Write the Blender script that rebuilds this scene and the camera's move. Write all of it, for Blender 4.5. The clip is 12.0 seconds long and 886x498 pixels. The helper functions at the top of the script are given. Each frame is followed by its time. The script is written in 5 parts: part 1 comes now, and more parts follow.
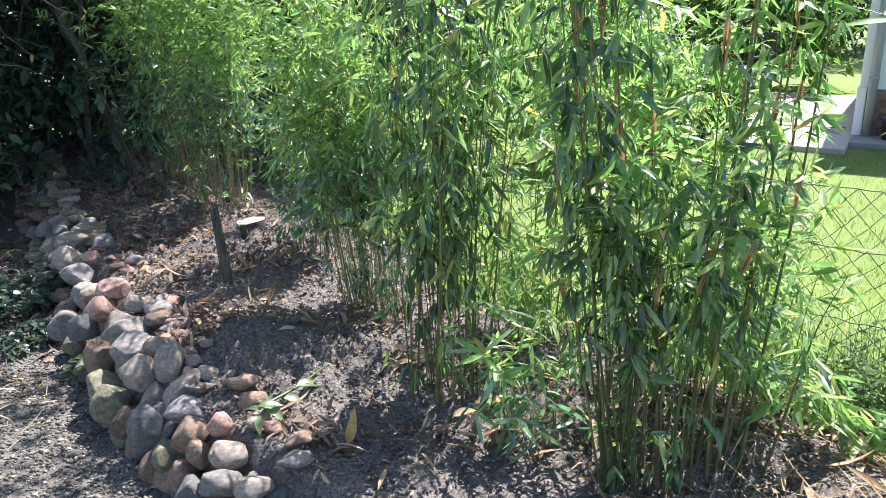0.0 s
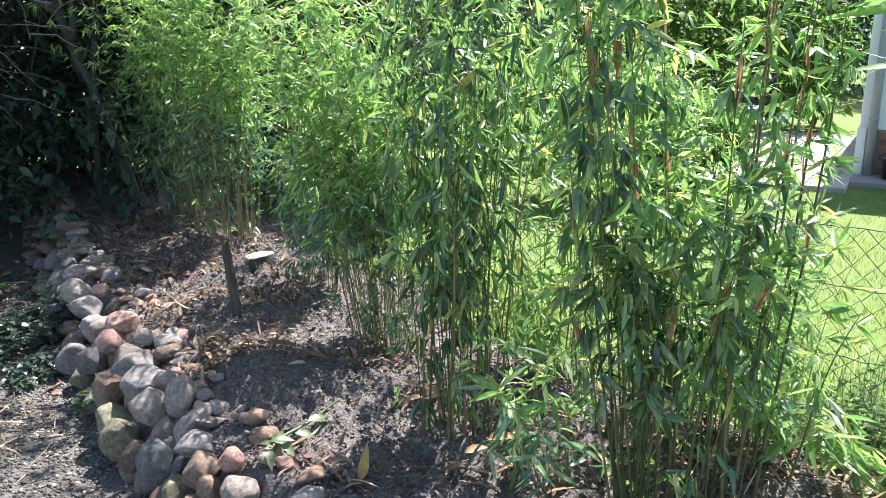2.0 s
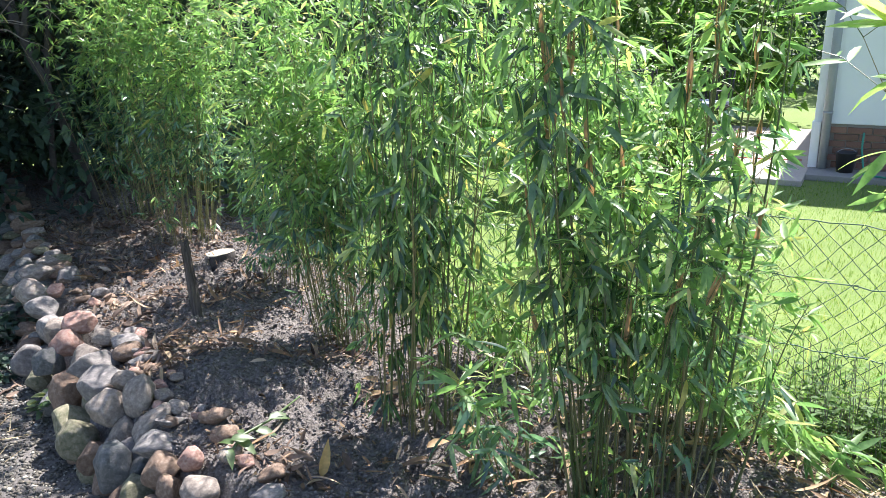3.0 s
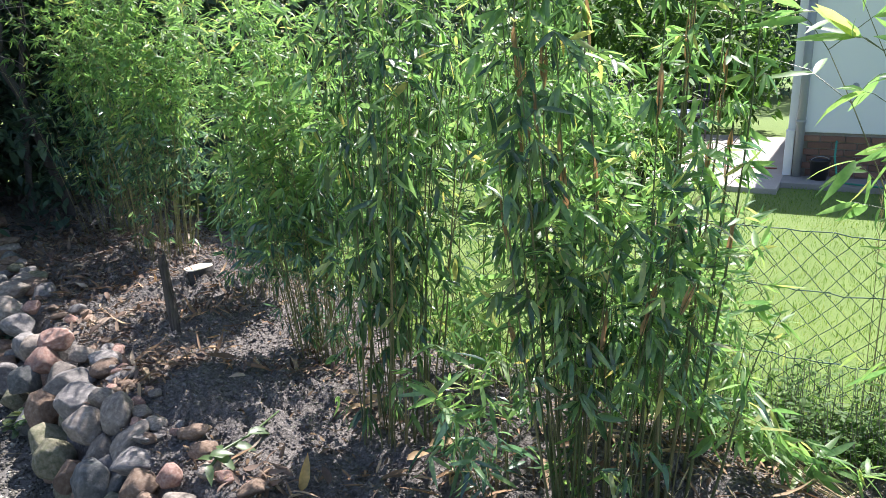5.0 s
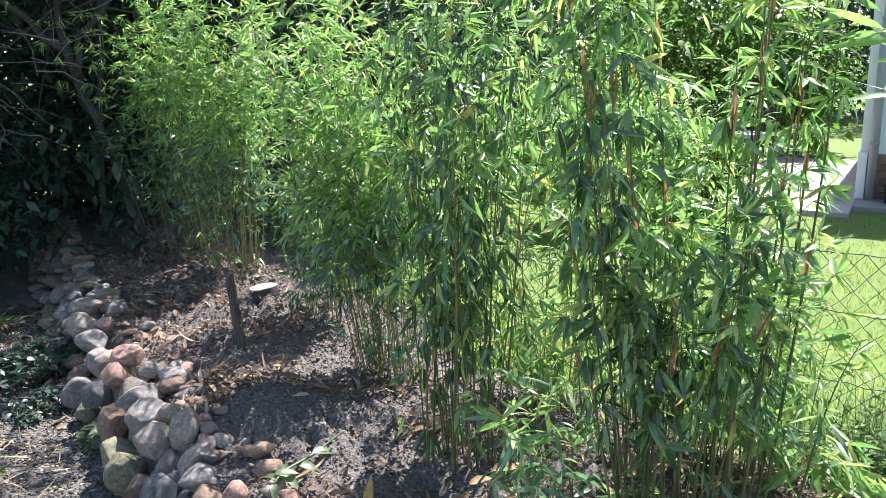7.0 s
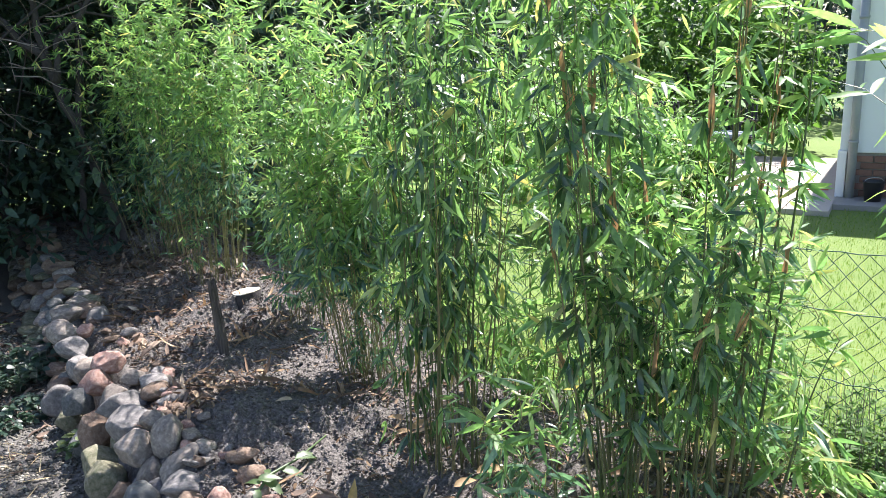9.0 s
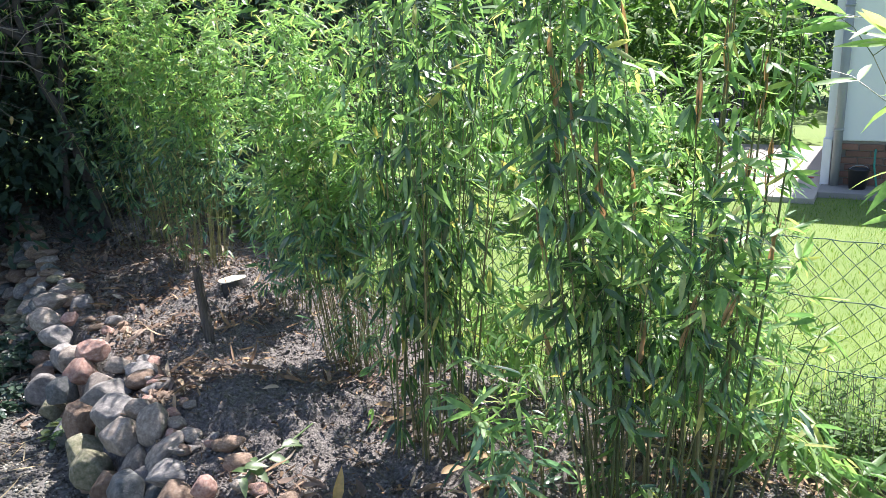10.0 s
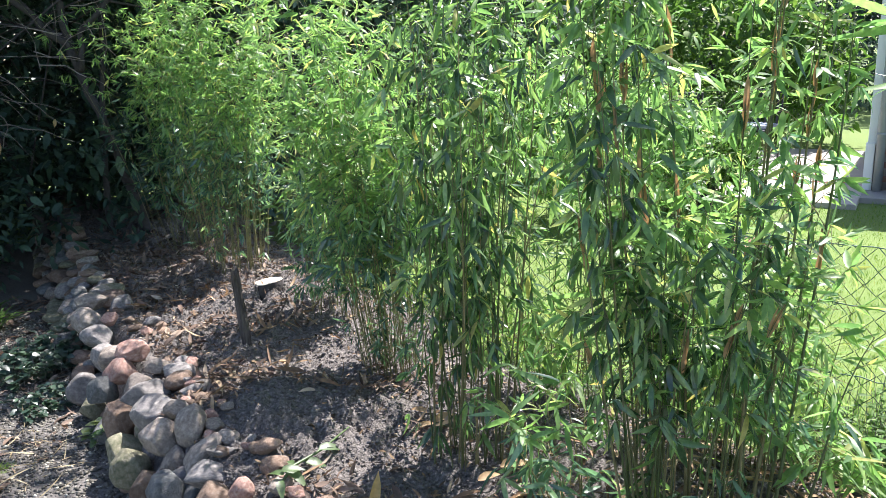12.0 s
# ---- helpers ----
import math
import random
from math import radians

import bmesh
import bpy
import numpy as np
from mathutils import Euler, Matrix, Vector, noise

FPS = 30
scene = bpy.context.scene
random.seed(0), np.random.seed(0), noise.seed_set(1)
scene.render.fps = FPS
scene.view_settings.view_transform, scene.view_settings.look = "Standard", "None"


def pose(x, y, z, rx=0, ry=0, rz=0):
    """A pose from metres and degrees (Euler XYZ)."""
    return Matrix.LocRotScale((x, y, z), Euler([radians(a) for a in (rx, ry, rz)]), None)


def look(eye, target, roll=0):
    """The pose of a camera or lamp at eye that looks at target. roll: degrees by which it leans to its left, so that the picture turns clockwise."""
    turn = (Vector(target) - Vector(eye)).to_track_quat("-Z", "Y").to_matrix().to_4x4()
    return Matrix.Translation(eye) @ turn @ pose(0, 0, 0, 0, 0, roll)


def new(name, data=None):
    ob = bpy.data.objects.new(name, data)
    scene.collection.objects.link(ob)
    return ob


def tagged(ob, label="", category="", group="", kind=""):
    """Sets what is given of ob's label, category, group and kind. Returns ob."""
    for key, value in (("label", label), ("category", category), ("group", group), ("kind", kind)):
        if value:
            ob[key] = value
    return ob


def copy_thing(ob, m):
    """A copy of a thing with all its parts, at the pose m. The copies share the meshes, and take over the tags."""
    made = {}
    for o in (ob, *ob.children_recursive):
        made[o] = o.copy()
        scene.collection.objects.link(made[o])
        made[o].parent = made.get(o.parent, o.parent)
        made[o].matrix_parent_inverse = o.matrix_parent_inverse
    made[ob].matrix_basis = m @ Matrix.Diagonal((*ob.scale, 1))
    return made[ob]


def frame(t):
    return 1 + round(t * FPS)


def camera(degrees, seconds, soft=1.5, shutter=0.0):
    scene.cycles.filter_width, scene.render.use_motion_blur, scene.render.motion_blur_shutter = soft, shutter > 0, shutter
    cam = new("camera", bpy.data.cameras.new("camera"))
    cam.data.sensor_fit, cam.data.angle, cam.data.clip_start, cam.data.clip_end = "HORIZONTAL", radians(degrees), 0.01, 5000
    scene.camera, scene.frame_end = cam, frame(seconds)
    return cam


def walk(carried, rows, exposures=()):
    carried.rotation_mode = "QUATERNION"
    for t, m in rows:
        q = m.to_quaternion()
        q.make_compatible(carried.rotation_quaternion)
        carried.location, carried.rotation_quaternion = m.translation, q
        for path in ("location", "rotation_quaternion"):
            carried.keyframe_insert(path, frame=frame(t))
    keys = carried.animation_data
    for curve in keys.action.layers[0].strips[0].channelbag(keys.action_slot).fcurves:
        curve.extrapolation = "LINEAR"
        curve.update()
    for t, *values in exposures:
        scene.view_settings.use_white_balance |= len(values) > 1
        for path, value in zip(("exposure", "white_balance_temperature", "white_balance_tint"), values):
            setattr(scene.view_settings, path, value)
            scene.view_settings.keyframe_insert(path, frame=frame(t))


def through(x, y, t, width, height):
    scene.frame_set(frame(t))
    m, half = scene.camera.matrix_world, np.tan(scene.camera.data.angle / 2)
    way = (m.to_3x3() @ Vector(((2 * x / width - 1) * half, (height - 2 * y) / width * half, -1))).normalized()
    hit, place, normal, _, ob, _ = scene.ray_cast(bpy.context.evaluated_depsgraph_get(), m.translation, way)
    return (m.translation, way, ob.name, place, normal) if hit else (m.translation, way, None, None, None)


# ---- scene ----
cam = camera(58.4, 12.0, 0.65)
PATH = [
    (0, (0.044, -0.254, 1.701), (0.008, 1.64, 1.061), -1.5),
    (0.5, (0.008, -0.258, 1.717), (-0.037, 1.646, 1.107), -1.2),
    (1, (-0.014, -0.264, 1.717), (-0.091, 1.65, 1.141), -1.4),
    (1.5, (-0.012, -0.271, 1.72), (-0.086, 1.649, 1.162), -1.3),
    (2, (-0.005, -0.277, 1.716), (-0.037, 1.643, 1.159), -1.0),
    (2.5, (-0.004, -0.278, 1.718), (0.003, 1.64, 1.153), -0.8),
    (3, (0.02, -0.286, 1.717), (0.072, 1.631, 1.148), -0.9),
    (3.2, (0.04, -0.293, 1.717), (0.122, 1.622, 1.145), -1.0),
    (4.8, (0.051, -0.305, 1.721), (0.197, 1.611, 1.168), -0.9),
    (5, (0.034, -0.299, 1.727), (0.133, 1.623, 1.183), -1.2),
    (5.5, (0.014, -0.296, 1.728), (0.038, 1.635, 1.21), -1.5),
    (6, (0.009, -0.297, 1.729), (0.001, 1.638, 1.225), -1.4),
    (6.5, (0.004, -0.295, 1.732), (-0.033, 1.643, 1.241), -1.5),
    (8.5, (0.018, -0.297, 1.73), (-0.014, 1.643, 1.244), -2.3),
    (9, (0.019, -0.29, 1.729), (0.013, 1.65, 1.245), -2.1),
    (9.5, (0.021, -0.286, 1.727), (0.035, 1.652, 1.234), -1.9),
    (10, (0.02, -0.279, 1.724), (0.045, 1.653, 1.209), -1.9),
    (10.5, (0.021, -0.278, 1.726), (0.055, 1.653, 1.205), -2.0),
    (11, (0.022, -0.283, 1.728), (0.055, 1.65, 1.214), -2.2),
    (11.5, (0.006, -0.271, 1.728), (-0.004, 1.663, 1.217), -2.1),
    (12, (-0.005, -0.265, 1.73), (-0.058, 1.669, 1.224), -2.0),
]
walk(cam, [(t, look(eye, target, roll)) for t, eye, target, roll in PATH],
     exposures=[(0.0, 1.70, 6420, 16.0), (3.2, 1.68, 6400, 16.0), (5.0, 1.36, 6340, 16.0), (6.5, 1.59, 6380, 16.0), (8.6, 1.6, 6380, 16.0), (12.0, 1.59, 6400, 16.0)])

# ---- world, sun, exposure ----
SUN_AZ = radians(54.0)      # from +x towards +y
SUN_EL = radians(57.0)
SUN_DIR = Vector((math.cos(SUN_EL) * math.cos(SUN_AZ), math.cos(SUN_EL) * math.sin(SUN_AZ), math.sin(SUN_EL)))
world = bpy.data.worlds.new("world")
scene.world = world
world.use_nodes = True
wn = world.node_tree.nodes
sky = wn.new("ShaderNodeTexSky")
sky.sky_type = "NISHITA"
sky.sun_disc = False
sky.sun_elevation = SUN_EL
sky.sun_rotation = math.pi / 2 - SUN_AZ
wn["Background"].inputs["Strength"].default_value = 0.095
world.node_tree.links.new(sky.outputs["Color"], wn["Background"].inputs["Color"])
sun_data = bpy.data.lights.new("sun", "SUN")
sun_data.energy = 5.0
sun_data.angle = radians(0.53)
sun_data.color = (1.0, 0.965, 0.92)
sun = new("sun", sun_data)
sun.matrix_world = look(tuple(SUN_DIR * 20), (0, 0, 0))


# ---- helpers of this scene ----
def mesh_of(name, verts, faces, smooth=True):
    me = bpy.data.meshes.new(name)
    me.from_pydata([tuple(v) for v in verts], [], [tuple(f) for f in faces])
    if smooth:
        me.polygons.foreach_set("use_smooth", np.ones(len(me.polygons), bool))
    me.update()
    return me


def mesh_np(name, verts, quads, tris, smooth=True):
    """A mesh from arrays: verts (n, 3), quads (m, 4), tris (k, 3)."""
    me = bpy.data.meshes.new(name)
    nq, nt = len(quads), len(tris)
    me.vertices.add(len(verts))
    me.vertices.foreach_set("co", np.asarray(verts, np.float32).ravel())
    me.loops.add(nq * 4 + nt * 3)
    loops = np.concatenate([np.asarray(quads, np.int32).ravel(), np.asarray(tris, np.int32).ravel()])
    me.loops.foreach_set("vertex_index", loops)
    me.polygons.add(nq + nt)
    starts = np.concatenate([np.arange(nq) * 4, nq * 4 + np.arange(nt) * 3]).astype(np.int32)
    me.polygons.foreach_set("loop_start", starts)
    if smooth:
        me.polygons.foreach_set("use_smooth", np.ones(nq + nt, bool))
    me.update(calc_edges=True)
    me.validate()
    return me


def part(name, data, material, parent=None, label="", kind=""):
    """Links a mesh or a bmesh as one object, under a thing or a part where one is given."""
    if isinstance(data, bmesh.types.BMesh):
        me = bpy.data.meshes.new(name)
        data.to_mesh(me)
        data.free()
        data = me
    if material and not data.materials:
        data.materials.append(material)
    ob = new(name, data)
    ob.parent = parent
    return tagged(ob, label=label, kind=kind)


def thing(name, at=(0, 0, 0), label="", category="", group="", kind=""):
    ob = new(name)
    ob.empty_display_size = 0.1
    ob.matrix_basis = Matrix.Translation(at)
    return tagged(ob, label, category, group, kind)


def tube(points, radii, sides=7, cap=True):
    """Verts and faces of a tapered tube along points."""
    pts = [Vector(p) for p in points]
    verts, faces = [], []
    side = None
    for i, p in enumerate(pts):
        d = (pts[min(i + 1, len(pts) - 1)] - pts[max(i - 1, 0)]).normalized()
        if side is None:
            side = d.cross(Vector((0.31, 0.87, 0.39))).normalized()
        side = (side - d * side.dot(d)).normalized()
        up = d.cross(side)
        for k in range(sides):
            a = 2 * math.pi * k / sides
            verts.append(p + (side * math.cos(a) + up * math.sin(a)) * radii[i])
    n = len(pts)
    for i in range(n - 1):
        for k in range(sides):
            a, b = i * sides + k, i * sides + (k + 1) % sides
            faces.append((a, b, b + sides, a + sides))
    if cap:
        faces.append(tuple(range(sides))[::-1])
        faces.append(tuple((n - 1) * sides + k for k in range(sides)))
    return verts, faces


def tubes_mesh(name, list_of_tubes):
    verts, faces = [], []
    for v, f in list_of_tubes:
        o = len(verts)
        verts += v
        faces += [tuple(i + o for i in q) for q in f]
    return mesh_of(name, verts, faces)


def box_bm(sx, sy, sz, bevel=0.0, at=(0, 0, 0)):
    bm = bmesh.new()
    bmesh.ops.create_cube(bm, size=1.0, matrix=Matrix.Translation(at) @ Matrix.Diagonal((sx, sy, sz, 1)))
    if bevel:
        bmesh.ops.bevel(bm, geom=bm.edges[:], offset=bevel, segments=2, affect="EDGES", profile=0.6)
    return bm


def smoothstep(a, b, v):
    s = np.clip((np.asarray(v, float) - a) / (b - a), 0, 1)
    return s * s * (3 - 2 * s)


def fbm(x, y, z=0.0, octaves=4):
    return noise.fractal(Vector((x, y, z)), 0.9, 2.1, octaves)


# ---- materials ----
def shader(name):
    m = bpy.data.materials.new(name)
    m.use_nodes = True
    return m, m.node_tree.nodes, m.node_tree.links, m.node_tree.nodes["Principled BSDF"]


def ramp(nodes, stops):
    r = nodes.new("ShaderNodeValToRGB")
    e = r.color_ramp.elements
    while len(e) < len(stops):
        e.new(0.5)
    for el, (p, c) in zip(e, stops):
        el.position = p
        el.color = (*c, 1) if len(c) == 3 else c
    return r


def coords(nodes, links, scale, source="Object"):
    tc = nodes.new("ShaderNodeTexCoord")
    mp = nodes.new("ShaderNodeMapping")
    mp.inputs["Scale"].default_value = scale if isinstance(scale, tuple) else (scale,) * 3
    links.new(tc.outputs[source], mp.inputs["Vector"])
    return mp.outputs["Vector"]


def noise_node(nodes, links, scale, detail=6, rough=0.6, vec=None):
    n = nodes.new("ShaderNodeTexNoise")
    n.inputs["Scale"].default_value = scale
    n.inputs["Detail"].default_value = detail
    n.inputs["Roughness"].default_value = rough
    if vec is not None:
        links.new(vec, n.inputs["Vector"])
    return n


def mix_rgb(nodes, links, fac, a, b, mode="MIX"):
    m = nodes.new("ShaderNodeMix")
    m.data_type = "RGBA"
    m.blend_type = mode
    for sock, val in ((m.inputs[0], fac), (m.inputs[6], a), (m.inputs[7], b)):
        if hasattr(val, "default_value"):
            links.new(val, sock)
        elif isinstance(val, (int, float)):
            sock.default_value = val
        else:
            sock.default_value = (*val, 1)
    return m.outputs[2]


def bump(nodes, links, height, strength, distance, p, before=None):
    b = nodes.new("ShaderNodeBump")
    b.inputs["Strength"].default_value = strength
    b.inputs["Distance"].default_value = distance
    links.new(height, b.inputs["Height"])
    if before is not None:
        links.new(before, b.inputs["Normal"])
    links.new(b.outputs["Normal"], p.inputs["Normal"])
    return b.outputs["Normal"]


def two_scale(name, stops_large, stops_small, s_large, s_small, rough=0.85, bump_d=0.004, mix=0.5, source="Object", vary=0.0, stretch=1.0, grit=False):
    """A rough natural surface: large stains, fine grain and relief."""
    m, n, l, p = shader(name)
    v = coords(n, l, (1.0, 1.0, stretch), source)
    a = noise_node(n, l, s_large, 5, 0.6, v)
    b = noise_node(n, l, s_small, 8, 0.7, v)
    ra, rb = ramp(n, stops_large), ramp(n, stops_small)
    l.new(a.outputs["Fac"], ra.inputs[0])
    l.new(b.outputs["Fac"], rb.inputs[0])
    c = mix_rgb(n, l, mix, ra.outputs[0], rb.outputs[0])
    if vary:
        oi = n.new("ShaderNodeObjectInfo")
        hs = n.new("ShaderNodeHueSaturation")
        mr = n.new("ShaderNodeMapRange")
        mr.inputs["To Min"].default_value, mr.inputs["To Max"].default_value = 1 - vary, 1 + vary
        l.new(oi.outputs["Random"], mr.inputs["Value"])
        l.new(mr.outputs[0], hs.inputs["Value"])
        l.new(c, hs.inputs["Color"])
        c = hs.outputs[0]
    l.new(c, p.inputs["Base Color"])
    p.inputs["Roughness"].default_value = rough
    before = None
    if grit:
        before = bump(n, l, noise_node(n, l, 24, 4, 0.6, v).outputs["Fac"], 0.9, 0.06, p)
    bump(n, l, b.outputs["Fac"], 0.7, bump_d, p, before)
    return m


def leaf_material(name, stops, by_object=False, rough=0.3, through=0.48, glow=(1.8, 1.95, 1.4), gloss=0.8):
    """A thin leaf: glossy skin, light coming through in a warmer green; colour varies leaf by leaf."""
    m, n, l, p = shader(name)
    if by_object:
        rnd = n.new("ShaderNodeObjectInfo").outputs["Random"]
    else:
        rnd = n.new("ShaderNodeNewGeometry").outputs["Random Per Island"]
    r = ramp(n, stops)
    l.new(rnd, r.inputs[0])
    v = coords(n, l, 1.0)
    a = noise_node(n, l, 55, 4, 0.6, v)
    big = noise_node(n, l, 2.2, 3, 0.5, v)
    d1 = ramp(n, [(0.3, (0.72, 0.75, 0.7)), (0.7, (1.2, 1.15, 1.1))])
    l.new(a.outputs["Fac"], d1.inputs[0])
    d2 = ramp(n, [(0.3, (0.8, 0.85, 0.85)), (0.7, (1.15, 1.1, 1.0))])
    l.new(big.outputs["Fac"], d2.inputs[0])
    c = mix_rgb(n, l, 1.0, r.outputs[0], d1.outputs[0], "MULTIPLY")
    c = mix_rgb(n, l, 1.0, c, d2.outputs[0], "MULTIPLY")
    l.new(c, p.inputs["Base Color"])
    p.inputs["Roughness"].default_value = rough
    p.inputs["Specular IOR Level"].default_value = gloss
    t = n.new("ShaderNodeBsdfTranslucent")
    tc = mix_rgb(n, l, 1.0, c, glow, "MULTIPLY")
    l.new(tc, t.inputs["Color"])
    mx = n.new("ShaderNodeMixShader")
    mx.inputs[0].default_value = through
    l.new(p.outputs[0], mx.inputs[1])
    l.new(t.outputs[0], mx.inputs[2])
    l.new(mx.outputs[0], n["Material Output"].inputs["Surface"])
    bump(n, l, a.outputs["Fac"], 0.25, 0.002, p)
    return m


BAMBOO = [(0.0, (0.036, 0.084, 0.068)), (0.35, (0.075, 0.15, 0.106)), (0.7, (0.14, 0.25, 0.14)), (0.95, (0.24, 0.37, 0.16)), (1.0, (0.44, 0.39, 0.2))]
# deeper green for the near clumps, part of their shade put into it
BAMBOO_SHADED = [(0.0, (0.03, 0.07, 0.044)), (0.4, (0.064, 0.13, 0.07)), (0.75, (0.13, 0.225, 0.108)), (0.94, (0.24, 0.36, 0.155)), (1.0, (0.46, 0.38, 0.17))]
# bright green of young shoots, also used to paint sun on cane tops
BAMBOO_YOUNG_LIT = [(0.0, (0.11, 0.215, 0.09)), (0.5, (0.165, 0.29, 0.11)), (0.9, (0.25, 0.38, 0.14)), (1.0, (0.43, 0.40, 0.17))]
M_leaf = leaf_material("bamboo_leaf", BAMBOO, rough=0.25, through=0.44, glow=(1.75, 1.95, 1.6), gloss=1.3)
M_leaf_shaded = leaf_material("shaded_bamboo_leaf", BAMBOO_SHADED, rough=0.24, through=0.4, glow=(2.4, 2.5, 1.5), gloss=1.0)
M_leaf_ob = leaf_material("bamboo_leaf_single", BAMBOO_SHADED, by_object=True, rough=0.26, through=0.4, glow=(2.4, 2.5, 1.5), gloss=1.0)
M_leaf_young_lit = leaf_material("young_lit_bamboo_leaf", BAMBOO_YOUNG_LIT, rough=0.45, glow=(1.85, 2.0, 1.45), gloss=0.55)
M_laurel = leaf_material("laurel_leaf", [(0.0, (0.03, 0.062, 0.052)), (0.6, (0.05, 0.095, 0.075)), (1.0, (0.08, 0.14, 0.095))], rough=0.5, through=0.18, gloss=0.35)
M_tree_leaf = leaf_material("tree_leaf", [(0.0, (0.05, 0.11, 0.03)), (0.6, (0.09, 0.18, 0.04)), (1.0, (0.16, 0.26, 0.06))], rough=0.6, through=0.35, gloss=0.3)
M_cut_leaf = leaf_material("wilting_leaf", [(0.0, (0.045, 0.09, 0.045)), (0.6, (0.10, 0.16, 0.065)), (1.0, (0.28, 0.31, 0.13))], rough=0.45, through=0.3)
M_grass = leaf_material("grass_blade", [(0.0, (0.085, 0.18, 0.035)), (0.5, (0.135, 0.235, 0.04)), (0.9, (0.2, 0.30, 0.055)), (1.0, (0.38, 0.36, 0.14))], rough=0.75, through=0.4, glow=(1.3, 1.4, 0.65), gloss=0.2)
M_dry_leaf = leaf_material("dry_leaf", [(0.0, (0.06, 0.046, 0.04)), (0.5, (0.12, 0.092, 0.076)), (0.85, (0.21, 0.163, 0.13)), (0.97, (0.36, 0.295, 0.235)), (1.0, (0.52, 0.45, 0.37))], rough=0.7, through=0.15, glow=(1.2, 1.0, 0.7), gloss=0.3)
M_pile = leaf_material("dead_leaf", [(0.0, (0.08, 0.055, 0.047)), (0.5, (0.175, 0.122, 0.1)), (0.85, (0.31, 0.228, 0.185)), (1.0, (0.52, 0.43, 0.36))], rough=0.75, through=0.12, glow=(1.2, 1.0, 0.75), gloss=0.3)
M_chip = leaf_material("bark_chip", [(0.0, (0.05, 0.035, 0.025)), (0.5, (0.13, 0.085, 0.055)), (0.85, (0.26, 0.18, 0.12)), (1.0, (0.42, 0.33, 0.24))], rough=0.85, through=0.02, gloss=0.2)
M_sheath = leaf_material("dry_sheath", [(0.0, (0.30, 0.19, 0.11)), (1.0, (0.52, 0.37, 0.23))], rough=0.65, through=0.3, glow=(1.2, 0.95, 0.7), gloss=0.3)
M_strip = leaf_material("dry_strip", [(0.0, (0.13, 0.085, 0.06)), (0.5, (0.30, 0.19, 0.12)), (1.0, (0.48, 0.35, 0.24))], rough=0.7, through=0.15, glow=(1.1, 0.95, 0.75), gloss=0.3)
M_soil = two_scale("dry_soil", [(0.3, (0.10, 0.089, 0.081)), (0.7, (0.22, 0.197, 0.18))], [(0.36, (0.044, 0.04, 0.036)), (0.5, (0.17, 0.153, 0.14)), (0.66, (0.41, 0.37, 0.34))], 2.6, 75, 0.95, 0.03, mix=0.6, grit=True)
M_clod = two_scale("soil_clod", [(0.3, (0.10, 0.09, 0.082)), (0.7, (0.21, 0.188, 0.172))], [(0.3, (0.06, 0.054, 0.049)), (0.72, (0.27, 0.242, 0.222))], 6, 90, 0.95, 0.006)
M_lawn = two_scale("lawn_ground", [(0.3, (0.085, 0.145, 0.025)), (0.7, (0.14, 0.205, 0.038))], [(0.3, (0.07, 0.125, 0.02)), (0.7, (0.16, 0.225, 0.045))], 1.2, 40, 0.9, 0.01)
M_path = two_scale("gravel_bed", [(0.3, (0.07, 0.064, 0.058)), (0.7, (0.15, 0.139, 0.126))], [(0.35, (0.04, 0.037, 0.033)), (0.7, (0.22, 0.205, 0.187))], 3, 75, 0.9, 0.01)
M_pebble = leaf_material("gravel_pebble", [(0.0, (0.045, 0.042, 0.038)), (0.5, (0.12, 0.112, 0.101)), (0.85, (0.21, 0.197, 0.175)), (1.0, (0.50, 0.47, 0.42))], rough=0.8, through=0.0, gloss=0.35)
M_concrete = two_scale("patio_concrete", [(0.3, (0.33, 0.295, 0.265)), (0.7, (0.44, 0.40, 0.365))], [(0.3, (0.30, 0.27, 0.245)), (0.7, (0.46, 0.425, 0.385))], 1.5, 50, 0.85, 0.002)
M_render = two_scale("white_render", [(0.3, (0.74, 0.76, 0.78)), (0.7, (0.82, 0.83, 0.84))], [(0.3, (0.74, 0.75, 0.77)), (0.7, (0.84, 0.85, 0.86))], 1.2, 120, 0.8, 0.0015)
M_grey_metal = two_scale("zinc_pipe", [(0.3, (0.24, 0.26, 0.28)), (0.7, (0.34, 0.36, 0.38))], [(0.3, (0.26, 0.28, 0.3)), (0.7, (0.34, 0.36, 0.37))], 3, 60, 0.5, 0.0008)
M_brick = two_scale("plinth_brick", [(0.3, (0.16, 0.085, 0.065)), (0.7, (0.26, 0.14, 0.10))], [(0.3, (0.12, 0.07, 0.055)), (0.7, (0.27, 0.15, 0.11))], 4, 70, 0.9, 0.002, vary=0.3)
M_mortar = two_scale("mortar", [(0.3, (0.22, 0.2, 0.19)), (0.7, (0.32, 0.3, 0.28))], [(0.3, (0.2, 0.19, 0.18)), (0.7, (0.34, 0.32, 0.3))], 4, 80, 0.95, 0.002)
M_roof = two_scale("dark_roof", [(0.3, (0.09, 0.06, 0.05)), (0.7, (0.14, 0.09, 0.07))], [(0.3, (0.08, 0.055, 0.045)), (0.7, (0.15, 0.1, 0.08))], 2, 30, 0.9, 0.004)
M_bark = two_scale("tree_bark", [(0.3, (0.032, 0.029, 0.028)), (0.7, (0.07, 0.062, 0.06))], [(0.3, (0.022, 0.02, 0.02)), (0.7, (0.1, 0.088, 0.084))], 5, 45, 0.9, 0.01)
